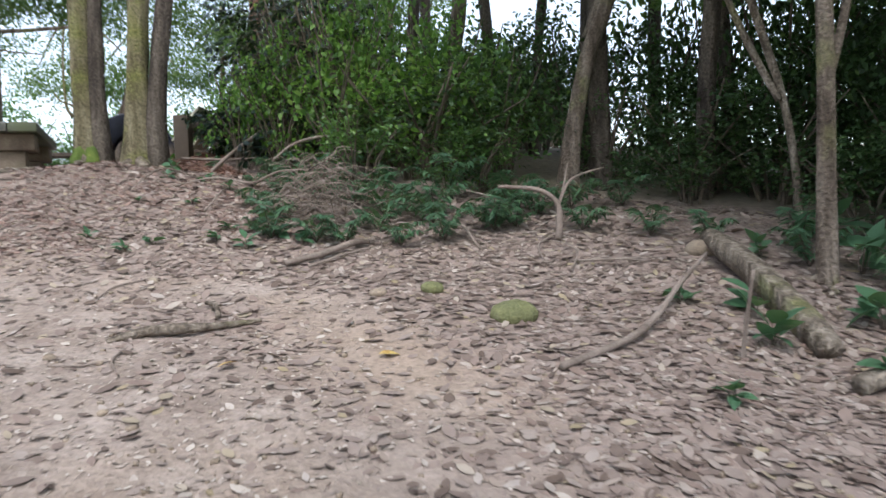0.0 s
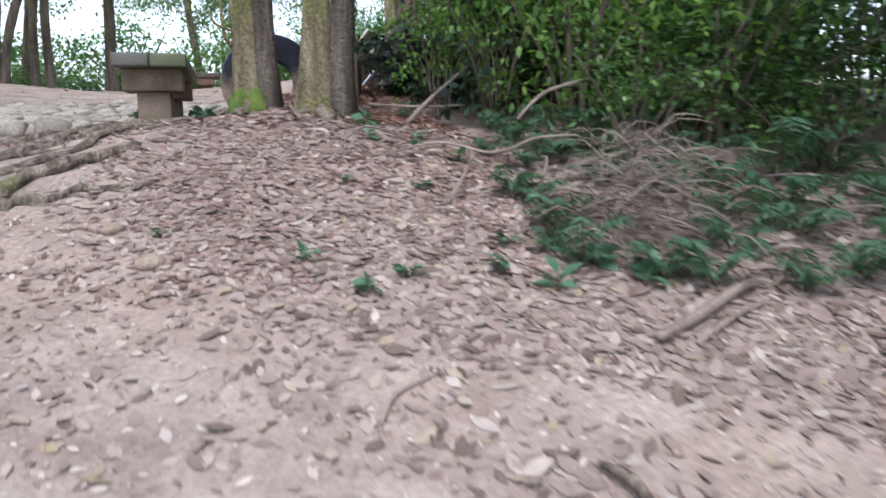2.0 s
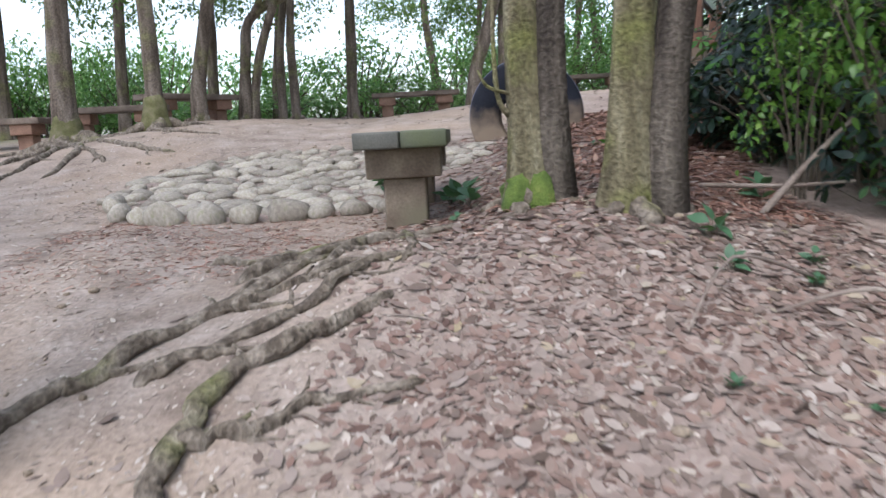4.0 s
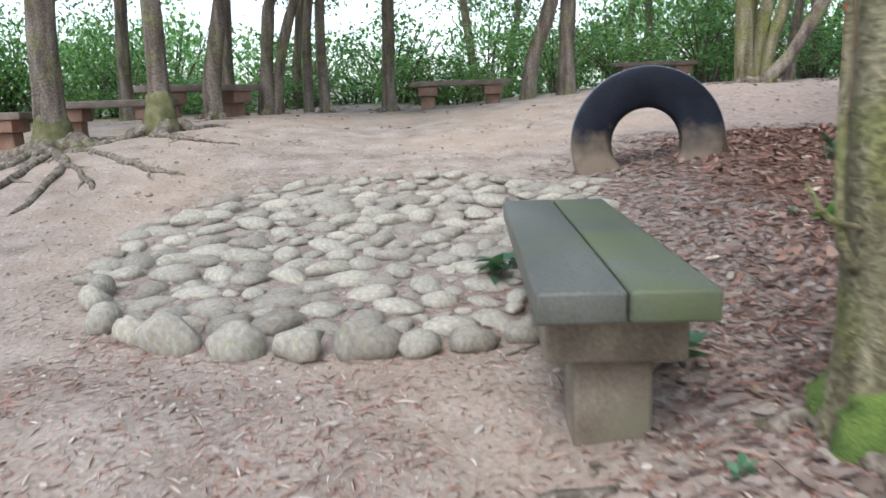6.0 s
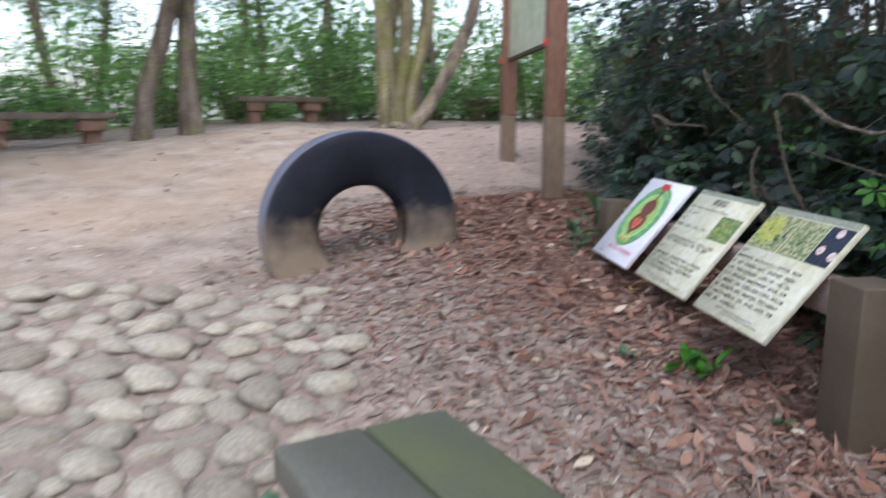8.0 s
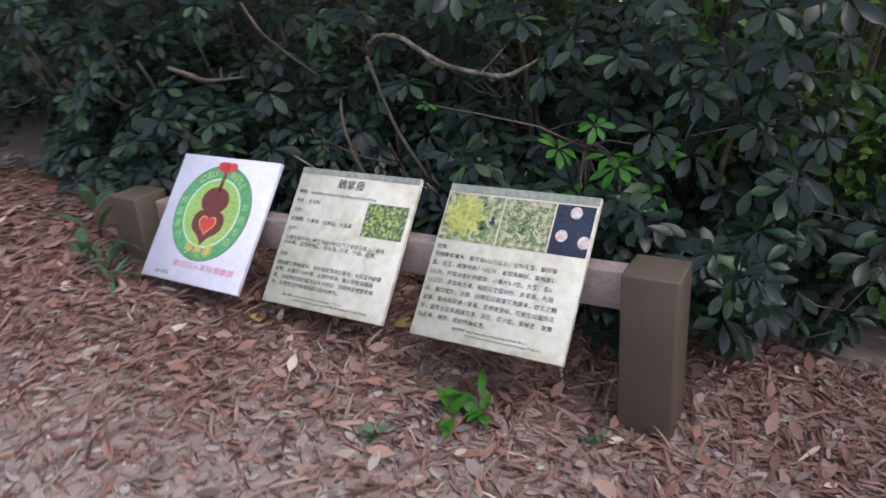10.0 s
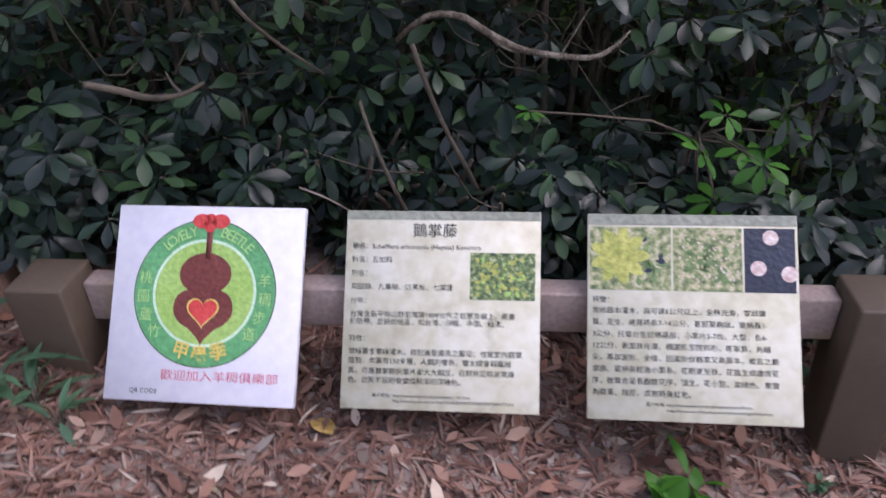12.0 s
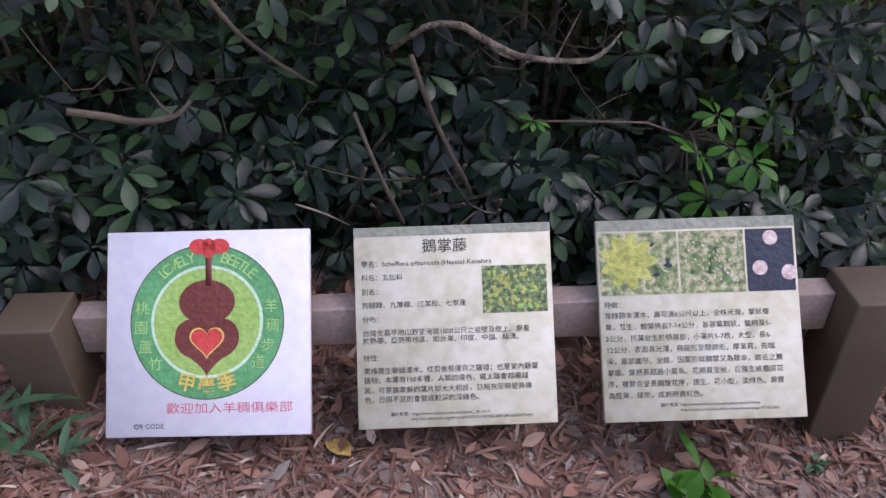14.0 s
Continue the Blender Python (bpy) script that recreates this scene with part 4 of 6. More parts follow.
bench(0.584, 3.32, 0.46, 1.92, 5.1, "weathered grey-green plank bench with mossy top on concrete pedestals", drop=0.85)
for bx, by, ln, turn in [(-1.0, 14.6, 1.9, -80), (3.0, 17.2, 1.8, -84), (-5.35, 10.0, 1.7, -76), (-4.5, 10.95, 1.9, -24), (-7.35, 9.65, 1.9, -84), (7.9, 18.0, 1.6, -50)]:
    bench(bx, by, lie(bx, by) + 0.5, ln, turn, "dark brown plank bench on red-brown pedestals at the clearing's rim", FAR_PLANK, REDWOOD, "rim benches")


# ---------- half-buried tyre ----------
def tyre(x, y, z, outer, inner, width, turn):
    ob = thing("tyre", x, y, z, "large black truck tyre standing half buried in the soil", "tyre", turn=turn)
    h = width / 2
    prof = [(inner, h * 0.62), (inner + 0.03, h * 0.78), (inner + 0.1, h * 0.94), (inner + 0.2, h), (outer - 0.1, h), (outer - 0.05, h * 0.99), (outer - 0.018, h * 0.96), (outer - 0.004, h * 0.9), (outer, h * 0.84), (outer, h * 0.4), (outer, 0)]
    prof = prof + [(r, -w) for r, w in prof[-2::-1]]
    inside = [(inner + 0.025, -h * 0.5), (inner + 0.14, -h * 0.85), (outer - 0.12, -h * 0.8), (outer - 0.05, 0), (outer - 0.12, h * 0.8), (inner + 0.14, h * 0.85), (inner + 0.025, h * 0.5)]
    loop = prof + inside
    seg = 96
    v, f = [], []
    m = len(loop)
    for i in range(seg):
        a = 2 * math.pi * i / seg
        for r, w in loop:
            v.append((r * math.cos(a), w, r * math.sin(a)))
    for i in range(seg):
        for j in range(m):
            a, b = i * m + j, i * m + (j + 1) % m
            c, d = ((i + 1) % seg) * m + (j + 1) % m, ((i + 1) % seg) * m + j
            f.append((a, b, c, d))
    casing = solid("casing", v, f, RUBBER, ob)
    # worn tread ribs and shoulder lugs
    bm = bmesh.new()
    for w0 in (-0.8, -0.46, -0.14, 0.18, 0.52):
        for i in range(seg):
            a0, a1 = 2 * math.pi * i / seg, 2 * math.pi * (i + 1) / seg
            q = [bm.verts.new((rr * math.cos(a), ww * h, rr * math.sin(a))) for rr, ww, a in ((outer - 0.004, w0, a0), (outer + 0.007, w0 + 0.02, a0), (outer + 0.007, w0 + 0.26, a0), (outer - 0.004, w0 + 0.28, a0),
                                                                                                (outer - 0.004, w0, a1), (outer + 0.007, w0 + 0.02, a1), (outer + 0.007, w0 + 0.26, a1), (outer - 0.004, w0 + 0.28, a1))]
            for j in range(3):
                bm.faces.new((q[j], q[j + 1], q[j + 5], q[j + 4]))
    bmesh.ops.remove_doubles(bm, verts=bm.verts[:], dist=0.0005)
    part("tread", bm, TREAD, casing, "worn tread with dried mud, sky sheen in its blue-grey")
    return ob


tyre(1.385, 7.1, 0.572, 0.65, 0.30, 0.34, -3)

# ---------- notice kiosk on two posts ----------
kiosk = thing("notice_board", 3.51, 8.06, lie(3.51, 8.06), "tall notice board with a faded pale map on two red-brown posts", "sign")
ang = math.degrees(math.atan2(10.35 - 8.06, 4.31 - 3.51))
span = math.hypot(0.8, 2.29)
kiosk.matrix_basis = pose(3.51, 8.06, lie(3.51, 8.06), 0, 0, ang)
for px in (0, span):
    post = part("post", box_bm(px, 0, -0.3, 0.168, 0.168, 1.05, 0.01), WORN, kiosk, "bare brown timber post foot")
    part("post_upper", box_bm(px, 0, 0.75, 0.17, 0.17, 2.45, 0.01), KIOSK, post, "red-brown stained upper post")
panel = part("panel", box_bm(span / 2, 0.0, 1.42, span - 0.18, 0.035, 1.3, 0.004), BOARD, kiosk, "faded pale green map panel")
part("panel_frame", box_bm(span / 2, 0, 1.38, span - 0.17, 0.05, 0.04, 0.006), DARK_BARK, panel)
part("panel_frame", box_bm(span / 2, 0, 2.72, span - 0.17, 0.05, 0.05, 0.006), DARK_BARK, panel)
for px in (0, span):
    part("tie", box_bm(px, 0.07, 1.36, 0.1, 0.06, 0.07, 0.006), RED, kiosk, "bright red tie")

# ---------- sign rail ----------
U = Vector((-0.2885, -0.9575, 0))
N = Vector((-0.9575, 0.2885, 0))
PL, PR = Vector((2.995, 6.43, 0)), Vector((2.275, 4.05, 0))
frame_turn = math.degrees(math.atan2(U.y, U.x))
rail_len = (PR - PL).length
fence = thing("sign_rail", PL.x, PL.y, 0, "low brown timber rail between two square posts", "fence", turn=frame_turn)
for d in (0, rail_len):
    base = lie(*(PL + U * d).to_2d())
    part("post", box_bm(d, 0, base - 0.2, 0.185, 0.185, 0.762 - base + 0.2, 0.009), POST, fence)
part("rail", box_bm(rail_len / 2, 0.055, 0.575, rail_len - 0.187, 0.08, 0.145, 0.008), RAIL, fence, "mauve-brown square rail")
# a second timber that carries on past the west end
stub = thing("timber_end", 0, 0, 0, "short weathered orange-brown timber behind the post", "timber")
stub.matrix_basis = pose(PL.x + 0.3, PL.y + 0.36, lie(PL.x + 0.3, PL.y + 0.36), 0, 0, frame_turn + 8)
part("beam", box_bm(0, 0, -0.05, 0.24, 0.13, 0.20, 0.012), REDWOOD, stub)


def text_part(words, size, x, y, material, parent, z=0.0135, align="LEFT", turn=0.0, wide=1.0, bold=0.0):
    """Letters as thin shapes on a sign's face; x to the right and y up from its middle."""
    cu = bpy.data.curves.new("text", "FONT")
    cu.body, cu.size, cu.align_x, cu.resolution_u, cu.extrude, cu.offset = words, size, align, 2, 0.0, bold
    tmp = bpy.data.objects.new("text", cu)
    scene.collection.objects.link(tmp)
    me = bpy.data.meshes.new_from_object(tmp.evaluated_get(bpy.context.evaluated_depsgraph_get()))
    bpy.data.objects.remove(tmp)
    ob = link("lettering", me, material, parent, shade=False)
    ob.matrix_basis = pose(x, y, z, 0, 0, turn) @ Matrix.Diagonal((wide, 1, 1, 1))
    return ob


def disc(name, r, x, y, z, material, parent, seg=64, r_in=0.0, sx=1.0, sy=1.0, label=""):
    v, f = [], []
    for k in range(seg):
        a = 2 * math.pi * k / seg
        v += [(x + sx * r * math.cos(a), y + sy * r * math.sin(a), z), (x + sx * r_in * math.cos(a), y + sy * r_in * math.sin(a), z)]
    if r_in:
        f = [(2 * k, 2 * ((k + 1) % seg), 2 * ((k + 1) % seg) + 1, 2 * k + 1) for k in range(seg)]
    else:
        f = [tuple(2 * k for k in range(seg))]
    return solid(name, v, f, material, parent, label, shade=False)


def heart(name, r, x, y, z, material, parent, label=""):
    pts = []
    for k in range(48):
        a = 2 * math.pi * k / 48
        pts.append((x + r / 17 * 16 * math.sin(a) ** 3, y + r / 17 * (13 * math.cos(a) - 5 * math.cos(2 * a) - 2 * math.cos(3 * a) - math.cos(4 * a)), z))
    return solid(name, pts, [tuple(range(47, -1, -1))], material, parent, label, shade=False)


def sheet(name, x0, y0, x1, y1, z, material, parent, label=""):
    return solid(name, [(x0, y0, z), (x1, y0, z), (x1, y1, z), (x0, y1, z)], [(0, 1, 2, 3)], material, parent, label, shade=False)


def sign_board(tl, tr, bl, face, label):
    """A thin square board from three of its corners; local x to the right, y up its slope, z out of its face."""
    tl, tr, bl = Vector(tl), Vector(tr), Vector(bl)
    ex = (tr - tl).normalized()
    ey = (tl - bl)
    ey = (ey - ex * ey.dot(ex)).normalized()
    ez = ex.cross(ey)
    c = (tr + bl) / 2
    m = Matrix((ex, ey, ez)).transposed().to_4x4()
    m.translation = c
    w, h = (tr - tl).length, (tl - bl).length
    ob = new("sign_board")
    ob.matrix_basis = m
    tagged(ob, label, "sign", "sign boards")
    part("panel", box_bm(0, 0, -0.012, w, h, 0.024, 0.002, segments=1), face, ob)
    part("bracket", box_bm(0, 0.0, -0.04, w * 0.5, 0.05, 0.028, 0.004), POST, ob)
    return ob, w, h


s1, w1, h1 = sign_board((3.086, 6.169, 0.921), (2.900, 5.595, 0.923), (2.723, 6.297, 0.458), WHITE, "white square sign with a round green emblem on the rail")
Z = 0.0132
cx, cy = -0.002, 0.032
disc("emblem_edge", 0.228, cx, cy, Z, INK, s1)
disc("emblem_ring", 0.225, cx, cy, Z + 0.0005, GREEN, s1)
disc("emblem_line", 0.166, cx, cy, Z + 0.001, MINT, s1)
disc("emblem_field", 0.157, cx, cy, Z + 0.0015, LIME, s1)
disc("emblem_shape", 0.083, cx, cy + 0.058, Z + 0.002, MAROON, s1, sx=1.0, sy=0.78)
disc("emblem_shape", 0.1, cx, cy - 0.05, Z + 0.0022, MAROON, s1, sx=0.95, sy=0.66)
heart("emblem_shape", 0.1, cx, cy - 0.062, Z + 0.0025, MAROON, s1)
heart("emblem_outline", 0.055, cx, cy - 0.056, Z + 0.003, GOLD, s1)
heart("emblem_heart", 0.049, cx, cy - 0.056, Z + 0.0035, CRIMSON, s1, "red heart")
part("emblem_stalk", box_bm(cx + 0.005, cy + 0.155, Z, 0.018, 0.10, 0.003, 0.0), MAROON, s1)
for dx, dy, sx, sy in ((-0.028, 0.222, 1.0, 0.75), (0.0, 0.216, 0.7, 1.0), (0.032, 0.222, 1.0, 0.75)):
    disc("emblem_crest", 0.03, cx + 0.005 + dx, cy + dy, Z + 0.004, CRIMSON, s1, seg=20, sx=sx, sy=sy)


def ring_text(words, a0, a1, r, size, material):
    """Letters round the emblem's ring, from angle a0 to a1 in degrees, upright to the centre."""
    for i, ch in enumerate(words):
        a = a0 + (a1 - a0) * i / max(1, len(words) - 1)
        flip = -90 if r > 0 else 90
        x, y = cx + abs(r) * math.cos(radians(a)), cy + abs(r) * math.sin(radians(a))
        turn = a + flip
        off = Vector((0, -size * 0.36)).to_3d()
        off.rotate(Euler((0, 0, radians(turn))))
        text_part(ch, size, x + off.x, y + off.y, material, s1, Z + 0.0035, "CENTER", turn)


ring_text("LOVELY", 132, 104, 0.195, 0.046, LETTER)
ring_text("BEETLE", 74, 46, 0.195, 0.046, LETTER)
for i, ch in enumerate("桃園蘆竹"):
    a = radians(168 + i * 17)
    text_part(ch, 0.042, cx + 0.195 * math.cos(a), cy + 0.195 * math.sin(a) - 0.013, LETTER, s1, Z + 0.0035, "CENTER")
for i, ch in enumerate("羊稠步道"):
    a = radians(12 - i * 17)
    text_part(ch, 0.042, cx + 0.195 * math.cos(a), cy + 0.195 * math.sin(a) - 0.013, LETTER, s1, Z + 0.0035, "CENTER")
for i, ch in enumerate("甲蟲季"):
    text_part(ch, 0.056, cx + (i - 1) * 0.063, cy - 0.208 + 0.012 * abs(i - 1), GOLD, s1, Z + 0.0042, "CENTER", (i - 1) * 12, bold=0.0012)
text_part("歡迎加入羊稠俱樂部", 0.034, -0.123, -0.232, PINK, s1, wide=1.22)
text_part("QR CODE", 0.02, -0.218, -0.277, INK, s1)

s2, w2, h2 = sign_board((2.857, 5.471, 0.921), (2.695, 4.911, 0.918), (2.504, 5.589, 0.464), CREAM, "weathered cream plant information sign with black writing")
sheet("strip", -w2 / 2 + 0.002, h2 / 2 - 0.027, w2 / 2 - 0.002, h2 / 2 - 0.001, Z, STRIP, s2)
k2 = w2 / 760.0
L2 = lambda px, py: ((px - 425) * k2 * 0.985, (432 - py) * (h2 / 790.0))
for words, px, py, size in (("鵝掌藤", 305, 138, 0.045), ("學名：Schefflera arboricola (Hayata) Kanehira", 65, 192, 0.0205), ("科名：五加科", 65, 246, 0.0205), ("別名：", 65, 302, 0.0205), ("狗腳蹄、九筆榕、江某松、七葉蓮", 65, 355, 0.0205), ("分布：", 65, 411, 0.0205),
                            ("台灣全島平地山野至海拔1800公尺之岩壁及樹上。原產", 65, 464, 0.0205), ("於熱帶、亞熱帶地區，如台灣、印度、中國、紐澳。", 65, 494, 0.0205), ("特性：", 65, 561, 0.0205), ("常綠著生攀緣灌木。修剪後是優良之籬垣；也是室內觀葉", 65, 612, 0.0205),
                            ("植物，本屬有150多種，人類的膚色，曬太陽會越曬越", 65, 648, 0.0205), ("黑，可是鵝掌藤的葉片卻大大相反，日照充足時是亮綠", 65, 688, 0.0205), ("色，日照不足則會變成較深的深綠色。", 65, 724, 0.0205),
                            ("圖片來源：http://www.dnps.tcc.edu.tw/plants/__91.html", 165, 778, 0.0125), ("http://zh.wikipedia.org/zh-hant/%E9%B5%9D%E6%8E%8C%E8%97%A4", 245, 798, 0.0125)):
    x, y = L2(px, py)
    text_part(words, size, x, y, INK, s2, bold=0.0)
x0, y0 = L2(537, 390)
x1, y1 = L2(790, 203)
sheet("photo", x0, y0, x1, y1, Z, PHOTO, s2, "small photo of yellow-green leaves")

s3, w3, h3 = sign_board((2.655, 4.790, 0.917), (2.482, 4.229, 0.920), (2.287, 4.896, 0.468), CREAM, "weathered cream plant sign with three photos above its writing")
sheet("strip", -w3 / 2 + 0.002, h3 / 2 - 0.032, w3 / 2 - 0.002, h3 / 2 - 0.001, Z, STRIP, s3)
L3 = lambda px, py: ((px - 450) * (w3 / 765.0), (420 - py) * (h3 / 770.0))
for words, px, py, size in (("特徵：", 85, 372, 0.0205), ("常綠藤本灌木，高可達6公尺以上，全株光滑，掌狀複", 85, 412, 0.0205), ("葉，互生，總葉柄長7-14公分，基部葉鞘狀，葉柄長1-", 85, 456, 0.0205), ("3公分，托葉台生於柄基部；小葉片5-7枚，大型，長6-", 85, 500, 0.0205),
                            ("12公分，表面具光澤，橢圓形至闊卵形，厚革質，先端", 85, 543, 0.0205), ("尖，基部圓形，全緣，因葉形似鵝掌又為藤本，故名之鵝", 85, 586, 0.0205), ("掌藤。葉柄長超過小葉長。花期夏至秋，花簇生成繖房花", 85, 629, 0.0205),
                            ("序，複聚合呈長圓錐花序，頂生，花小型，淡綠色。果實", 85, 672, 0.0205), ("為漿果，球形，成熟時黃紅色。", 85, 715, 0.0205), ("圖片來源  http://www.taes.tc.edu.tw/taplant/plant18.htm", 280, 750, 0.0125), ("http://home.educities.edu.tw/woodman/image/f7166.htm", 355, 770, 0.0125)):
    x, y = L3(px, py)
    text_part(words, size, x, y, INK, s3, bold=0.0)
for a, b, material, lab in ((75, 375, PHOTO_PALE, "photo of yellow-green umbrella leaves"), (383, 632, PHOTO_PALE, "photo of small pale flowers"), (640, 822, NAVY, "dark photo of three pink buds")):
    x0, y0 = L3(a, 325)
    x1, y1 = L3(b, 85)
    sheet("photo", x0, y0, x1, y1, Z, material, s3, lab)
lx, ly = L3(185, 195)
rng = np.random.default_rng(5)
star = np.arange(9) * 2 * math.pi / 9
foliage("photo_leaves", [place_leaves((UMBRELLA[0] * np.array([1, 1, 0.0]), UMBRELLA[1]), np.tile([lx, ly, Z + 0.0012], (9, 1)), np.full(9, 0.085), star, np.zeros(9), np.zeros(9))], OLIVE, s3)
for bx, by, r in ((735, 120, 0.022), (690, 235, 0.022), (800, 255, 0.023)):
    x, y = L3(bx, by)
    disc("photo_bud", r, x, y, Z + 0.0006, PETAL, s3, seg=18)

def printed_leaves(name, rect, n, size, material, parent, seed, lift):
    """Small leaf shapes of a printed photo, all inside its sheet."""
    rng = np.random.default_rng(seed)
    (ax, ay), (bx, by) = rect
    s = rng.uniform(0.6, 1.0, n) * size
    pos = np.stack([rng.uniform(ax + size, bx - size, n), rng.uniform(ay + size, by - size, n), np.full(n, Z + lift)], 1)
    flat = (UMBRELLA[0] * np.array([1, 1.2, 0.0]), UMBRELLA[1])
    return tagged(foliage(name, [place_leaves(flat, pos, s, rng.uniform(0, 6.28, n), np.zeros(n), np.zeros(n))], material, parent), kind="stuff")


r2a = (L2(537, 390), L2(790, 203))
for j, (material, n) in enumerate(((LEAF_PRINT, 80), (OLIVE, 45), (LIME, 12))):
    printed_leaves("photo_leaf", r2a, n, 0.022, material, s2, 70 + j, 0.0004 + 0.0003 * j)
r3a, r3b = (L3(75, 325), L3(375, 85)), (L3(383, 325), L3(632, 85))
for j, (rect, material, n, size) in enumerate(((r3a, LEAF_PRINT, 26, 0.04), (r3a, NAVY, 8, 0.03), (r3b, LEAF_PRINT, 26, 0.04), (r3b, PALE_PRINT, 80, 0.012), (r3b, PETAL, 30, 0.012))):
    printed_leaves("photo_leaf", rect, n, size, material, s3, 80 + j, 0.0002 + 0.0001 * j)

# ---------- roots by the path ----------
def ground_root(pts, r0, label):
    """A bare root that runs over the soil through points of the plan."""
    x0, y0 = pts[0]
    ob = thing("root", x0, y0, lie(x0, y0), label, "root", "bare roots")
    ctrl = []
    line = smooth_line([(px, py, 0, 0) for px, py in pts], 4)
    for i, (px, py, _, _) in enumerate(line):
        t = i / (len(line) - 1)
        px += 0.055 * noise.noise(Vector((i * 0.55, x0 * 3, 1.7)))
        py += 0.055 * noise.noise(Vector((i * 0.55, y0 * 3, 5.1)))
        r = r0 * (1 - 0.5 * t) * (1 + 0.4 * noise.noise(Vector((i * 0.33, x0, y0))))
        sink = 0.9 * noise.noise(Vector((i * 0.45, x0 * 2, y0 + 3)))
        ctrl.append((px - x0, py - y0, lie(px, py) - lie(x0, y0) + r * ((0.45 + sink) if 0 < i < len(line) - 1 else -0.9), r))
    limb("wood", ctrl, ROOT, ob, seg=10, steps=3, rough=0.5, seed=int(x0 * 100))
    for k, at in enumerate((0.3, 0.55, 0.75)):
        bx, by, bz, br = ctrl[int(at * (len(ctrl) - 1))]
        turn = math.atan2(ctrl[-1][1], ctrl[-1][0]) + (0.7 if k % 2 else -0.8)
        fork = []
        for j in range(5):
            d = 0.085 * j * (1 + r0 * 6)
            qx, qy = bx + d * math.cos(turn + 0.15 * j), by + d * math.sin(turn + 0.15 * j)
            fork.append((qx, qy, lie(x0 + qx, y0 + qy) - lie(x0, y0) + br * (0.3 - 0.25 * j), br * (0.62 - 0.11 * j)))
        limb("rootlet", fork, ROOT, ob, seg=7, steps=3, rough=0.45, seed=k)
    return ob


for pts, r in (([(-0.5, 0.5), (-0.42, 0.68), (-0.25, 0.9), (-0.07, 1.2), (0.2, 1.45), (0.42, 1.8), (0.55, 2.1)], 0.06), ([(-0.1, 0.78), (0.05, 0.88), (0.2, 1.0), (0.42, 1.2), (0.62, 1.45), (0.85, 1.6)], 0.05),
               ([(0.24, 0.06), (0.22, 0.25), (0.2, 0.5), (0.26, 0.75), (0.45, 0.93), (0.62, 1.05), (0.78, 1.24)], 0.066), ([(0.22, 0.42), (0.34, 0.48), (0.5, 0.55), (0.7, 0.66), (0.97, 0.74)], 0.045), ([(0.0, 1.3), (0.2, 1.32), (0.4, 1.42), (0.66, 1.5)], 0.04),
               ([(-0.35, 2.1), (-0.05, 1.98), (0.2, 2.05), (0.42, 2.2), (0.66, 2.28)], 0.036), ([(0.0, 1.6), (0.2, 1.85), (0.45, 1.95), (0.75, 1.9), (1.05, 2.05)], 0.045), ([(0.05, 2.1), (0.18, 1.9), (0.12, 1.6), (0.05, 1.4)], 0.034), ([(0.5, 2.15), (0.55, 1.9), (0.45, 1.6), (0.5, 1.35)], 0.034), ([(0.7, 2.05), (0.82, 1.75), (0.78, 1.5)], 0.03)):
    ground_root(pts, r * 0.8, "grey-brown bare root over the eroded soil")
for pts, r in (([(-5.3, 8.5), (-5.0, 7.9), (-4.75, 7.3), (-4.6, 6.7), (-4.5, 6.1), (-4.4, 5.7)], 0.075), ([(-5.2, 8.4), (-4.7, 7.8), (-4.3, 7.2), (-4.1, 6.6), (-3.95, 5.9)], 0.07), ([(-5.1, 8.4), (-4.4, 7.9), (-3.8, 7.4), (-3.3, 7.1), (-2.9, 7.0)], 0.06), ([(-5.15, 8.3), (-4.5, 7.5), (-3.9, 6.9), (-3.6, 6.6)], 0.055), ([(-5.5, 8.5), (-5.6, 7.8), (-5.4, 7.2), (-5.5, 6.6)], 0.07), ([(-4.1, 8.9), (-3.7, 8.5), (-3.3, 8.3), (-2.9, 8.35)], 0.04)):
    ground_root(pts, r * 0.72, "pale bare root spreading from a large tree")

# ---------- rocks ----------
def rock_data(seed, rough=0.22, squash=0.6, sub=2):
    bm = bmesh.new()
    bmesh.ops.create_icosphere(bm, subdivisions=sub, radius=1)
    o = Vector((seed * 3.7, seed * 1.3, seed * 2.1))
    for v in bm.verts:
        d = 1 + rough * noise.noise(v.co * 0.9 + o) + rough * 0.35 * noise.noise(v.co * 2.4 + o)
        v.co = Vector((v.co.x * d, v.co.y * d, v.co.z * d * squash))
    return bm


def rock(x, y, r, material, label, seed, sink=0.35, stretch=1.0):
    bm = rock_data(seed)
    for v in bm.verts:
        v.co = Vector((v.co.x * r * stretch, v.co.y * r, v.co.z * r))
    ob = part("rock", bm, material)
    ob.matrix_basis = pose(x, y, lie(x, y) + r * 0.6 - r * sink, 0, 0, seed * 50)
    tagged(ob, label, "rock", "rocks")
    return ob


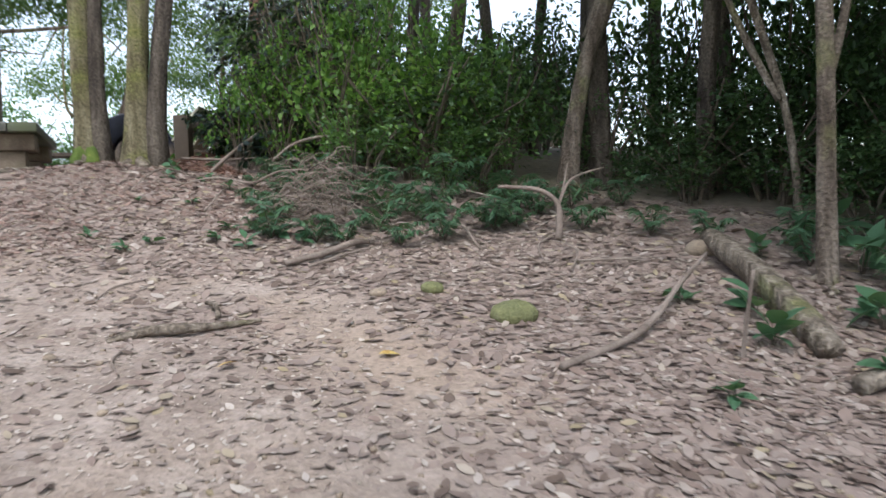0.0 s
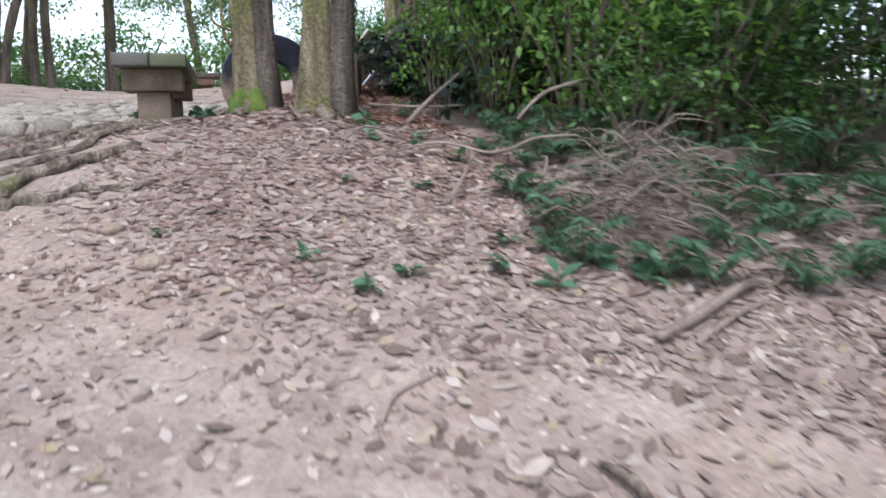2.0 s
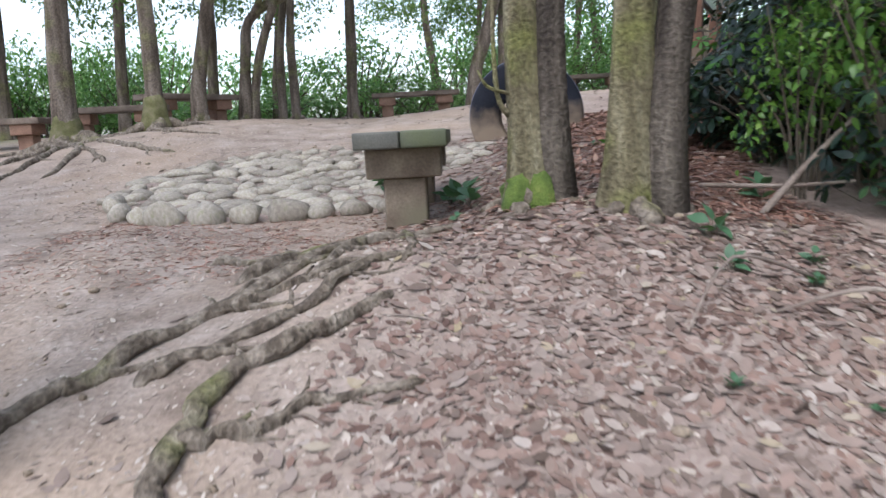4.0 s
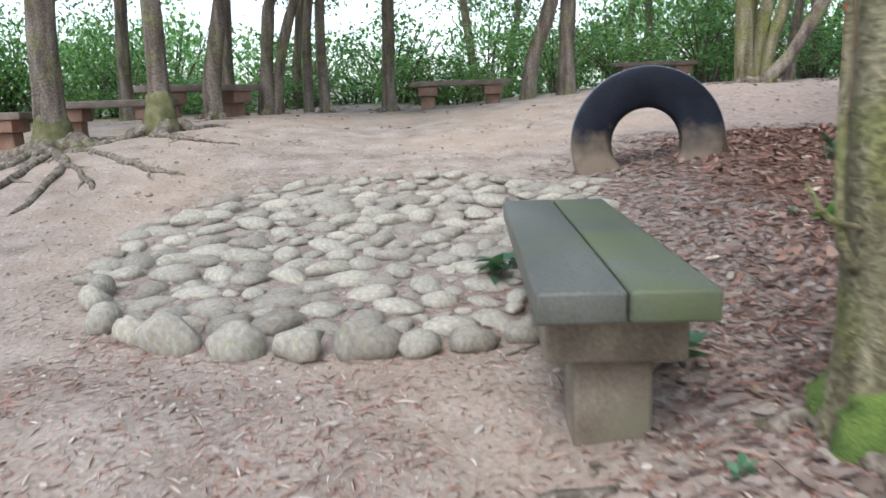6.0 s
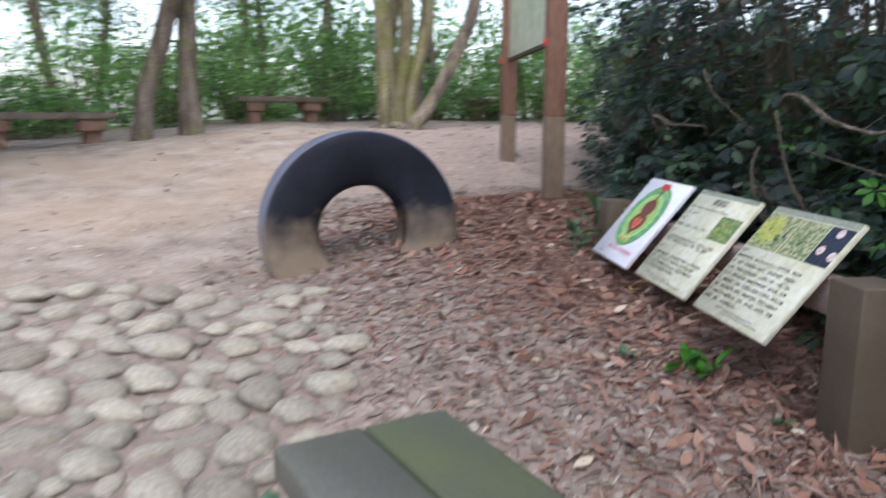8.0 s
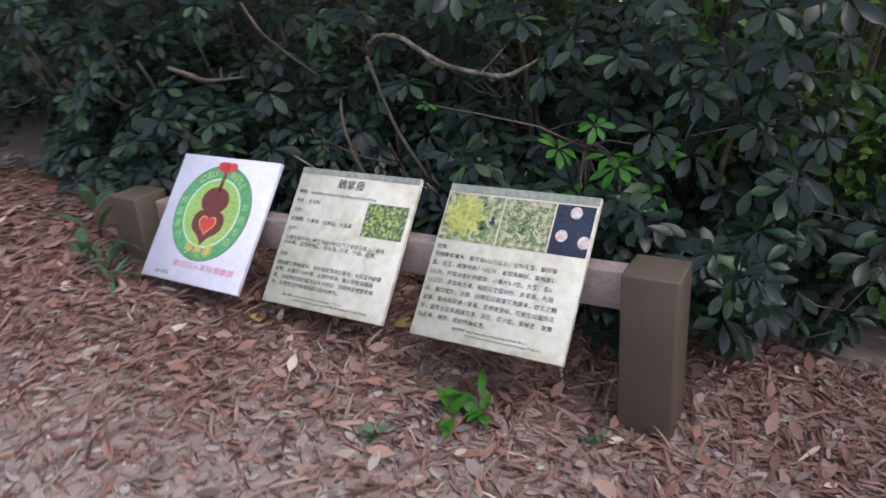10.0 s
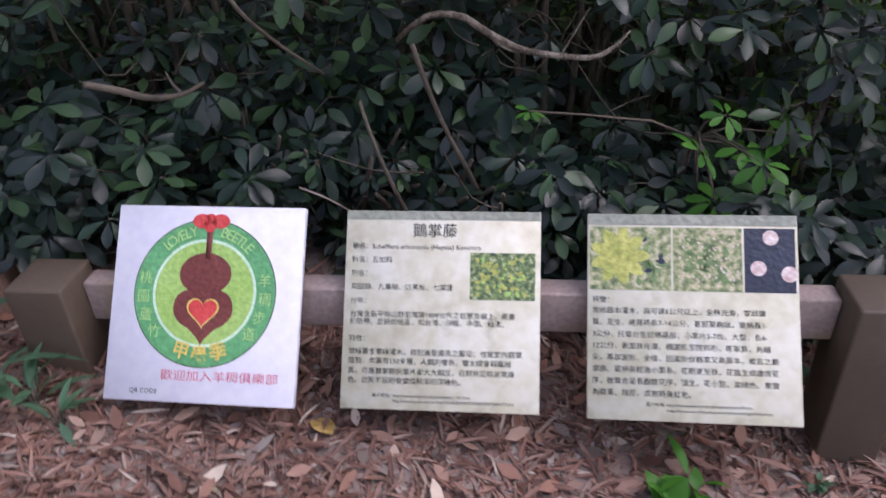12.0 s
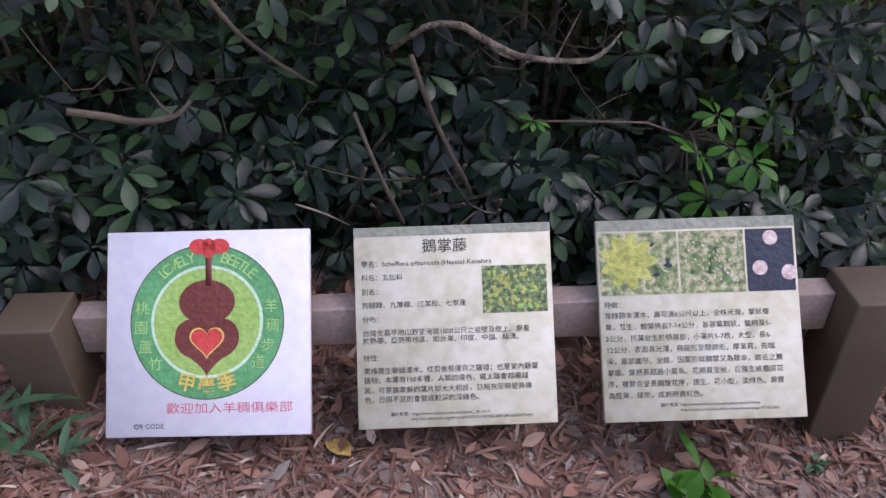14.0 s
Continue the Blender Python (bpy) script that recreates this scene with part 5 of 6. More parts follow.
rock(4.11, -2.34, 0.13, MOSSY_ROCK, "rounded rock covered with yellow-green moss", 1)
rock(3.83, -1.77, 0.072, MOSSY_ROCK, "small mossy rock beside the path", 2)
rock(3.5, -1.77, 0.054, ROCK, "small tan stone beside the path", 3)
rock(5.78, -1.69, 0.113, ROCK, "pale rounded rock among dead branches", 4)
rock(0.02, -0.02, 0.12, ROCK, "brown rock half sunk in the soil by the roots", 5, 0.55)
rock(1.09, -0.22, 0.066, ROCK, "small stone on the path", 8)
rock(0.85, 0.17, 0.055, ROCK, "small stone on the path", 9)
rr = random.Random(77)
for i in range(60):
    px, py = rr.uniform(-3.5, 3.4), rr.uniform(-4.5, 8.5)
    if math.hypot((px + 0.8) / 1.9, (py - 5.3) / 2.0) < 1.0:
        continue
    rock(px, py, rr.uniform(0.012, 0.032), ROCK, "small pebble on the soil", 10 + i % 7, 0.3)

# ---------- dead wood ----------
def stick(ctrl, material, label, name="stick", extra=(), rough=0.3, seg=8, group="dead branches"):
    """A dead branch; its points are (x, y, height over the soil, radius)."""
    x0, y0 = ctrl[0][0], ctrl[0][1]
    z0 = lie(x0, y0)
    ob = thing(name, x0, y0, z0, label, "dead wood", group)
    for i, c in enumerate([ctrl] + list(extra)):
        limb("wood" if i == 0 else "side_twig", [(a - x0, b - y0, lie(a, b) - z0 + h, r) for a, b, h, r in c], material, ob, seg=seg, steps=5, rough=rough, seed=i + int(abs(x0) * 31))
    return ob


stick([(5.87, -1.65, 0.1, 0.063), (5.73, -2.02, 0.126, 0.076), (5.58, -2.52, 0.115, 0.079), (5.4, -3.02, 0.078, 0.075), (5.3, -3.27, 0.052, 0.059)], ROOT, "broken mottled log lying across the litter", "log")
stick([(5.07, -3.65, 0.052, 0.046), (5.33, -3.6, 0.066, 0.046), (5.59, -3.48, 0.053, 0.04)], ROOT, "short pale branch on the litter", "log")
stick([(3.03, -1.13, 0.028, 0.018), (3.29, -0.98, 0.046, 0.021), (3.53, -0.85, 0.056, 0.020), (3.65, -0.79, 0.046, 0.016)], TWIG, "short split branch at the path's edge", extra=[[(3.18, -1.15, 0.018, 0.010), (3.42, -1, 0.028, 0.010), (3.64, -0.91, 0.028, 0.007)]])
stick([(2.09, -2.19, 0.000, 0.015), (2.26, -2.14, 0.028, 0.024), (2.41, -2.17, 0.038, 0.027), (2.58, -2.14, 0.029, 0.018), (2.81, -2.1, 0.019, 0.011)], ROOT, "knobbly bare root stub across the path", extra=[[(2.6, -2, 0.029, 0.016), (2.59, -1.87, 0.047, 0.015), (2.54, -1.76, 0.028, 0.009)]])
stick([(5.03, -1.03, 0, 0.027), (5.05, -1, 0.241, 0.024), (4.92, -0.94, 0.36, 0.019), (4.63, -0.87, 0.429, 0.012)], TWIG, "dead upright branch among ferns", extra=[[(5.05, -1, 0.241, 0.014), (5.25, -0.84, 0.397, 0.011), (5.61, -0.7, 0.433, 0.006)], [(5.14, -0.9, 0.313, 0.01), (5.25, -0.78, 0.504, 0.005)]])
stick([(4.02, -3.09, 0.025, 0.018), (4.59, -2.82, 0.051, 0.018), (5.07, -2.46, 0.126, 0.014), (5.43, -2.21, 0.177, 0.008)], TWIG, "long dead stick over the litter")
stick([(4.84, -3.32, 0.452, 0.008), (4.87, -3.22, 0.129, 0.01), (4.89, -3.17, -0.039, 0.012)], TWIG, "dead stick standing in the litter")
stick([(2.59, 2.35, 0, 0.021), (2.8, 2.45, 0.207, 0.02), (3.11, 2.62, 0.411, 0.015), (3.38, 2.72, 0.613, 0.009)], TWIG, "leaning dead branch before the shrubs", extra=[[(2.3, 2.47, 0.104, 0.012), (2.74, 2.45, 0.145, 0.012), (3.08, 2.4, 0.187, 0.008)]])
stick([(2.28, 1.12, 0.022, 0.006), (2.63, 1.14, 0.098, 0.009), (2.94, 0.93, 0.109, 0.01), (3.18, 0.8, 0.22, 0.009), (3.47, 0.85, 0.243, 0.006)], TWIG, "long dead twig before the brushwood")
stick([(3.15, 1.11, 0.283, 0.01), (3.37, 1.25, 0.434, 0.013), (3.65, 1.38, 0.498, 0.012), (3.85, 1.59, 0.484, 0.008)], TWIG, "dead branch over the brushwood")
for i in range(34):
    px, py, a, ln = rr.uniform(2.4, 5.2), rr.uniform(-3.4, 1.6), rr.uniform(0, 6.28), rr.uniform(0.25, 0.9)
    if px < float(edge(py)) - 1.7 - 0.5 * rr.random():
        continue
    stick([(px, py, 0.02, 0.008), (px + ln * 0.5 * math.cos(a), py + ln * 0.5 * math.sin(a), 0.05 + 0.1 * rr.random(), 0.008), (px + ln * math.cos(a + 0.3), py + ln * math.sin(a + 0.3), 0.03, 0.004)], TWIG, "thin dead twig on the litter", seg=5)
for i in range(26):
    px, py, a, ln = rr.uniform(-2.5, 2.6), rr.uniform(-3.4, 6.6), rr.uniform(0, 6.28), rr.uniform(0.12, 0.4)
    if math.hypot((px + 0.8) / 1.9, (py - 5.3) / 2.0) < 1.05:
        continue
    stick([(px, py, 0.006, 0.006), (px + ln * 0.5 * math.cos(a), py + ln * 0.5 * math.sin(a), 0.012, 0.006), (px + ln * math.cos(a + 0.3), py + ln * math.sin(a + 0.3), 0.006, 0.003)], TWIG, "thin dead twig on the soil", seg=5)

# heap of dry brushwood at the path's edge
heap = thing("brushwood_heap", 3.40, -0.13, lie(3.40, -0.13), "heap of dry grey-brown twigs at the path's edge", "brushwood")
lines = []
for i in range(280):
    a, b, h = rr.gauss(0, 0.14), rr.gauss(0, 0.22), abs(rr.gauss(0, 0.3))
    t, e, ln = rr.uniform(0, 6.28), rr.uniform(-0.6, 0.6), rr.uniform(0.15, 0.42)
    h = min(h, 0.45 * math.exp(-(a * a + b * b) * 2.2)) + 0.02
    dx, dy, dz = math.cos(t) * math.cos(e) * ln, math.sin(t) * math.cos(e) * ln, math.sin(e) * ln
    lines.append([(a, b, h, 0.004), (a + dx * 0.5, b + dy * 0.5, max(0.0, h + dz * 0.5 + 0.05), 0.0035), (a + dx, b + dy, max(-0.02, h + dz * 0.7), 0.002)])
for i in range(4):
    tagged(limbs("brushwood", lines[i::4], (TWIG, TWIG, STEM, TWIG)[i], heap, seg=4, steps=2), kind="stuff")

# bare branches in the umbrella shrubs
def snag(ctrl, material, label, extra=()):
    x0, y0, z0 = ctrl[0][:3]
    ob = thing("bare_branch", x0, y0, z0, label, "branch", "bare branches")
    for i, c in enumerate([ctrl] + list(extra)):
        limb("wood" if i == 0 else "side_twig", [(a - x0, b - y0, c2 - z0, r) for a, b, c2, r in c], material, ob, seg=8, steps=5, rough=0.3, seed=i)
    return ob

# ---------- low plants ----------
FROND = leaf_shape([0.03, 0.13, 0.11, 0.01], 0.25, 0.2)
def fern(x, y, size, seed, label="blue-green fern at the undergrowth's edge"):
    """Arching fronds with rows of small leaflets."""
    rng = np.random.default_rng(seed)
    ob = thing("fern", x, y, lie(x, y), label, "fern", "ferns")
    sets = []
    size = size * rng.uniform(0.6, 0.9)
    for fr in range(8):
        a = 2 * math.pi * fr / 8 + rng.uniform(-0.5, 0.5)
        ln, rise = size * rng.uniform(0.5, 1.2), rng.uniform(0.4, 1.0)
        t = np.linspace(0.12, 1, 22)
        px, pz = t * ln, rise * ln * np.sin(t * 2.3) * 0.9 + 0.02
        pos = np.stack([px * math.cos(a), px * math.sin(a), pz], 1)
        w = (ln * 0.27 * np.sin(np.pi * (0.12 + 0.86 * t)) + 0.012) * rng.uniform(0.7, 1.15, 22)
        for s in (-1, 1):
            sets.append(place_leaves(FROND, pos, w, a + s * rng.normal(1.1, 0.16, 22), rng.normal(-0.15, 0.22, 22), s * rng.normal(0.2, 0.25, 22)))
        stalk = limb("stalk", [(0, 0, 0, 0.004), (*pos[10], 0.003), (*pos[21], 0.0015)], STEM, ob, seg=4, steps=3)
        foliage("frond", sets[-2:], FERN, stalk)
    return ob


def sprout(x, y, size, seed, material=FRESH, label="small green seedling in the litter", n=9, upright=0.5, shape=BROAD):
    rng = np.random.default_rng(seed)
    ob = thing("seedling", x, y, lie(x, y), label, "plant", "seedlings")
    yaw = rng.uniform(0, 6.28, n)
    pos = np.stack([0.25 * size * np.cos(yaw) * rng.random(n), 0.25 * size * np.sin(yaw) * rng.random(n), size * rng.uniform(0.15, 0.7, n)], 1)
    long, tilt, twist = size * rng.uniform(0.55, 1.0, n), rng.normal(upright, 0.35, n), rng.normal(0, 0.3, n)
    for j in range(n):
        one = slice(j, j + 1)
        stalk = limb("stalk", [(0, 0, -0.02, 0.004), (*pos[j], 0.002)], STEM, ob, seg=4, steps=1)
        foliage("leaf", [place_leaves(shape, pos[one], long[one], yaw[one], tilt[one], twist[one])], material, stalk)
    return ob


for i, (fx, fy, fs) in enumerate([(6.3, -2.1, 0.42), (6.6, -1.7, 0.45), (6.0, -1.5, 0.36), (6.5, -2.7, 0.42), (5.7, -1.2, 0.34), (5.3, -0.9, 0.36), (4.9, -0.55, 0.36), (5.2, -0.3, 0.42), (3.3, -0.65, 0.3), (3.0, -0.45, 0.28), (3.83, -0.31, 0.415), (4.31, -0.22, 0.44), (4.72, -0.53, 0.471), (3.97, 0.08, 0.456), (4.4, 0.06, 0.482), (4.92, -0.23, 0.491), (5.12, 0.12, 0.486), (4.23, 0.48, 0.507), (4.69, 0.58, 0.508), (5.54, -0.24, 0.413), (5.16, 0.67, 0.566), (3.69, 1.01, 0.439), (4.06, 0.84, 0.466), (3.17, 0.95, 0.329), (3.23, 1.52, 0.376), (2.92, 0.41, 0.278), (6.04, -0.26, 0.417), (4.72, -0.53, 0.33), (3.54, 1.35, 0.433), (3.01, 0, 0.293), (3.05, 0.29, 0.269), (2.91, -0.3, 0.25), (3.56, 0.58, 0.39), (3.76, 0.33, 0.338), (3.38, 1.18, 0.327), (3.8, 1.53, 0.431), (3.5, -0.72, 0.302), (3.88, -0.81, 0.329), (4.24, -0.73, 0.353), (3.36, 1.89, 0.371), (3.26, 2.28, 0.334), (2.97, 1.24, 0.217)]):
    fern(fx, fy, fs, 700 + i)
for i, (px, py, s) in enumerate([(2.19, -0.49, 0.113), (2.01, -0.61, 0.102), (2.81, -0.66, 0.149), (2.62, -0.51, 0.125), (3.05, -0.48, 0.138), (3.19, -0.69, 0.139), (2.72, -0.19, 0.113), (5.14, -3.08, 0.206), (5.36, -2.71, 0.231), (5.66, -3.48, 0.264), (5.81, -3.1, 0.262), (5.27, -3.66, 0.21), (4.53, -3.56, 0.129), (6.11, -3.37, 0.319), (5.07, -2.46, 0.177), (2.43, 0.57, 0.077), (2.01, 0.69, 0.066), (2.59, 1.61, 0.096), (2.23, 1.87, 0.148), (2.75, 1.07, 0.131), (2.5, 1.35, 0.086),
                                 (1.09, 0.04, 0.066), (1.76, -0.32, 0.101), (2.67, 2.61, 0.165), (0.91, 3.34, 0.205), (0.98, 3.15, 0.165), (0.82, 3.48, 0.165), (0.2, 4.52, 0.19), (0.16, 4.4, 0.16), (0.25, 4.62, 0.13), (1.32, 2.33, 0.073), (0.97, 2.27, 0.063), (2.08, 4.72, 0.13), (2.12, 4.62, 0.1), (1.96, 4.95, 0.07), (2.12, 4.22, 0.06), (2.5, 4.0, 0.1), (6.49, -2.33, 0.388), (6.83, -2.85, 0.398), (6.55, -3.65, 0.405), (7.01, -1.55, 0.382), (6.15, -1.83, 0.19), (2.2, 1.47, 0.107)]):
    sprout(px, py, s * 0.8, 800 + i, FRESH if i in (32, 33) else FERN)
# long-leaved plants at the rail's foot
for i, (px, py, s) in enumerate([(2.76, 6.50, 0.17), (2.68, 6.42, 0.12), (2.8, 6.62, 0.22), (3.05, 6.75, 0.3), (2.14, 4.62, 0.13)]):
    sprout(px, py, s, 900 + i, FRESH if i == 4 else FERN, "long-leaved green plant by the rail's post", 7, 0.75, leaf_shape([0.03, 0.11, 0.13, 0.09, 0.01], 0.3, 0.4))

# fresh whorls of light green leaves over the sign board
rng = np.random.default_rng(61)
fresh = thing("umbrella_shoot", 2.83, 4.285, 0.775, "bright fresh green shoot of umbrella leaves above the sign", "shrub")
p = np.array([[0.00, 0.04, 0.08], [0.00, -0.12, 0.21], [0.00, 0.13, 0.29], [0.03, -0.26, 0.08], [0.08, -0.09, 0.24], [0.00, 0.72, 0.47], [0.02, -0.02, 0.36], [0.04, 0.02, -0.06], [0.03, -0.32, 0.24]])
p[:5, 0] -= 0.1
p *= 0.88
sizes = (0.085, 0.09, 0.08, 0.082, 0.08, 0.05, 0.07, 0.075, 0.07)
for q, s in zip(p, sizes):
    tagged(foliage("leaf_whorl", whorls(rng, q[None], math.pi, np.array([s])), FRESH, fresh), kind="stuff")
for q in p:
    limbs("shoot_stem", [[(0.25, 0, -0.3, 0.006), (0.12, 0.02, 0.2, 0.005), tuple(q) + (0.003,)]], STEM, fresh, seg=5)

snag([(3.18, 5.25, 1.33, 0.0079), (3.09, 5.22, 1.39, 0.0086), (3.06, 5.16, 1.43, 0.0094), (3.06, 5.07, 1.42, 0.0108), (3.06, 5.01, 1.38, 0.0115), (3.06, 4.95, 1.34, 0.0115), (3.06, 4.85, 1.29, 0.0101), (3.06, 4.66, 1.25, 0.0094), (3.06, 4.58, 1.27, 0.0072), (3.10, 4.50, 1.31, 0.0036)], ROOT, "pale bare crooked branch among dark leaves", [[(3.06, 4.98, 1.36, 0.0094), (3.06, 4.94, 1.32, 0.0079), (3.06, 4.89, 1.29, 0.0043)], [(3.08, 4.74, 1.26, 0.0036), (3.12, 4.68, 1.32, 0.0029), (3.16, 4.62, 1.38, 0.0014)]])
snag([(3.06, 5.22, 1.35, 0.0086), (3.06, 5.17, 1.18, 0.0079), (3.06, 5.11, 1.02, 0.0079), (3.11, 5.03, 0.84, 0.0086), (3.21, 4.94, 0.59, 0.0094)], STEM, "cut-off brown stem slanting through the leaves")
snag([(3.14, 5.39, 1.16, 0.0058), (3.08, 5.37, 1.07, 0.0065), (3.06, 5.33, 0.93, 0.0072), (3.09, 5.27, 0.75, 0.0086)], STEM, "brown stem slanting through the leaves")
snag([(3.06, 6.17, 1.33, 0.0094), (3.06, 6.08, 1.30, 0.0108), (3.06, 6.00, 1.27, 0.0101), (3.06, 5.91, 1.27, 0.0079), (3.18, 5.86, 1.26, 0.0058)], STEM, "broken thick brown branch in the shrub", [[(3.06, 5.91, 1.27, 0.0058), (3.11, 5.94, 1.29, 0.0043), (3.16, 5.96, 1.31, 0.0029)]])
snag([(3.06, 3.92, 0.91, 0.0043), (3.06, 3.91, 1.01, 0.0036), (3.09, 3.85, 1.08, 0.0022)], ROOT, "thin pale bare twig", [[(3.06, 3.91, 0.99, 0.0036), (3.06, 3.72, 1.03, 0.0029), (3.08, 3.51, 1.06, 0.0014)]])
snag([(3.06, 5.76, 1.59, 0.0079), (3.06, 5.72, 1.52, 0.0072), (3.06, 5.68, 1.46, 0.0065), (3.12, 5.60, 1.36, 0.0058), (3.20, 5.49, 1.24, 0.0043)], STEM, "brown stem slanting through the leaves")
snag([(3.09, 4.70, 0.79, 0.0036), (3.06, 4.59, 0.77, 0.0036), (3.06, 4.48, 0.70, 0.0029), (3.08, 4.41, 0.62, 0.0014)], TWIG, "thin curved dry twig above the sign")
snag([(3.06, 5.62, 0.92, 0.0036), (3.06, 5.54, 0.87, 0.0036), (3.11, 5.45, 0.77, 0.0022)], TWIG, "thin dry twig behind the sign")
snag([(3.11, 3.81, 1.33, 0.0101), (3.08, 3.73, 1.09, 0.0108), (3.06, 3.78, 0.81, 0.0115), (3.11, 3.74, 0.65, 0.0122)], DARK_BARK, "dark upright stem in the shrub")

# ---------- leaf litter ----------
def litter(name, n, area, keep, shape, size, material, label, seed, lift=0.012, flat=0.16):
    rng = np.random.default_rng(seed)
    x, y = rng.uniform(area[0], area[1], n), rng.uniform(area[2], area[3], n)
    ok = rng.random(n) < keep(x, y)
    x, y = x[ok], y[ok]
    n = len(x)
    soil = ground(x, y) + unevenness(x, y)
    rise_x = (ground(x + 0.04, y) + unevenness(x + 0.04, y) - soil) / 0.04
    rise_y = (ground(x, y + 0.04) + unevenness(x, y + 0.04) - soil) / 0.04
    z = soil + rng.uniform(0.002, lift, n)
    s = rng.uniform(*size, n) * (0.75 + 0.5 * rng.random(n))
    yaw = rng.uniform(0, 6.28, n)
    pitch = np.arctan(rise_x * np.cos(yaw) + rise_y * np.sin(yaw)) + rng.normal(0, flat, n)
    roll = np.arctan(rise_y * np.cos(yaw) - rise_x * np.sin(yaw)) + rng.normal(0, flat * 1.6, n)
    ob = foliage(name, [place_leaves(shape, np.stack([x, y, z], 1), s, yaw, pitch, roll)], material)
    return tagged(ob, label, "leaf litter", kind="stuff")


def off_stones(x, y):
    return np.where(np.hypot((x + 0.75) / 1.65, (y - 5.35) / 1.8) < 1, 0.8, 1.0)


litter("leaf_litter", 175000, (-1.0, 8.2, -6.5, 9.0), lambda x, y: 0.85 * litter_amount(x, y) * (x < edge(y) + 0.02 + 1.9 * (y < 0.8)) * off_stones(x, y) * (1 - 0.6 * smooth(1.3, 2.2, x) * smooth(2.5, 3.5, y)), FLAT, (0.028, 0.085), LITTER, "thick brown and pinkish fallen leaves beside the path", 1, 0.01, 0.11)
litter("broad_dead_leaves", 2600, (1.2, 3.4, 3.4, 8.0), lambda x, y: 0.9 * litter_amount(x, y) * (x < edge(y) - 0.1) * (0.35 + 0.65 * smooth(1.6, 2.3, x)), DRY, (0.045, 0.085), CHIPS, "broad curled reddish-brown dead leaves among the chips", 12, 0.03, 0.35)
litter("narrow_leaf_litter", 100000, (0.4, 4.0, 2.2, 8.5), lambda x, y: litter_amount(x, y) * (x < edge(y) - 0.1) * (0.2 + 0.8 * smooth(1.5, 2.7, x)), NARROW, (0.045, 0.125), CHIPS, "thick carpet of narrow brown fallen leaves", 2, 0.02, 0.22)
litter("path_litter", 12000, (-4.5, 5.5, -6.0, 9.0), lambda x, y: (0.14 + 0.34 * (y < 0.2) * (x > 0.3)) * (x < edge(y)) * off_stones(x, y), FLAT, (0.03, 0.075), PALE_LITTER, "scattered pale fallen leaves on the trodden soil", 3, 0.006, 0.09)
litter("far_litter", 5000, (-9, 9, 8.5, 19), lambda x, y: 0.25 + 0.6 * (x > 2.5), DRY, (0.05, 0.1), LITTER, "scattered brown fallen leaves on the hilltop", 4)
litter("bench_scraps", 16000, (-1.9, 1.8, 1.7, 4.3), lambda x, y: 0.35 + 0.5 * smooth(-0.2, 0.5, np.sin(3 * x + y) * np.cos(2.3 * y - x)), NARROW, (0.03, 0.085), RED_LITTER, "scraps of dry leaves and bark before the cobbles", 8, 0.008)
litter("stone_scraps", 15000, (-2.6, 1.6, 3.6, 7.3), lambda x, y: 0.75 + 0 * x, NARROW, (0.03, 0.08), PALE_LITTER, "dry leaf scraps caught between the cobbles", 9, 0.012)
litter("leaf_crumbs", 78000, (-4.0, 5.2, -5.5, 8.8), lambda x, y: (0.5 + 0.4 * (y < 3.4) * (x > -1.2)) * (x < edge(y)) * (0.35 + 0.65 * smooth(-0.25, 0.3, np.sin(x * 1.7 + 0.8 * y) * np.cos(y * 1.3 - x))), FLAT, (0.012, 0.034), PALE_LITTER, "fine crumbs of dry leaves on the trodden soil", 6, 0.006)
litter("dark_crumbs", 26000, (-4.0, 5.2, -5.5, 8.8), lambda x, y: 0.25 + 0.7 * smooth(0.0, 0.6, np.sin(x * 2.1 - 0.6 * y + 1) * np.cos(y * 1.7 + x)) * (x < edge(y)), NARROW, (0.02, 0.065), LITTER, "fine brown leaf scraps on the trodden soil", 7, 0.006)
for i, (px, py, r) in enumerate([(3.29, -2.72, 0.061), (4.95, -3.14, 0.064), (2.67, -2.69, 0.054), (2.55, 5.05, 0.08), (2.5, 5.62, 0.07)]):
    ob = foliage("yellow_leaf", [place_leaves(BROAD, np.array([[0, 0, 0.025]]), np.array([r * 1.6]), np.array([i * 1.7]), np.array([0.1]), np.array([0.15]))], YELLOW)
    ob.matrix_basis = pose(px, py, lie(px, py))
    tagged(ob, "single yellow fallen leaf on the litter", "leaf", "yellow leaves")

litter("mound_litter", 20000, (0.6, 3.2, -0.6, 3.6), lambda x, y: 0.8 * litter_amount(x, y) * (x < edge(y)) * smooth(-0.5, 0.5, np.sin(2.3 * x + 1.1 * y) + 0.6 + 0.5 * y), FLAT, (0.03, 0.066), MOUND_LITTER, "curled red-brown dead leaves over the mound by the trees", 21, 0.01, 0.1)

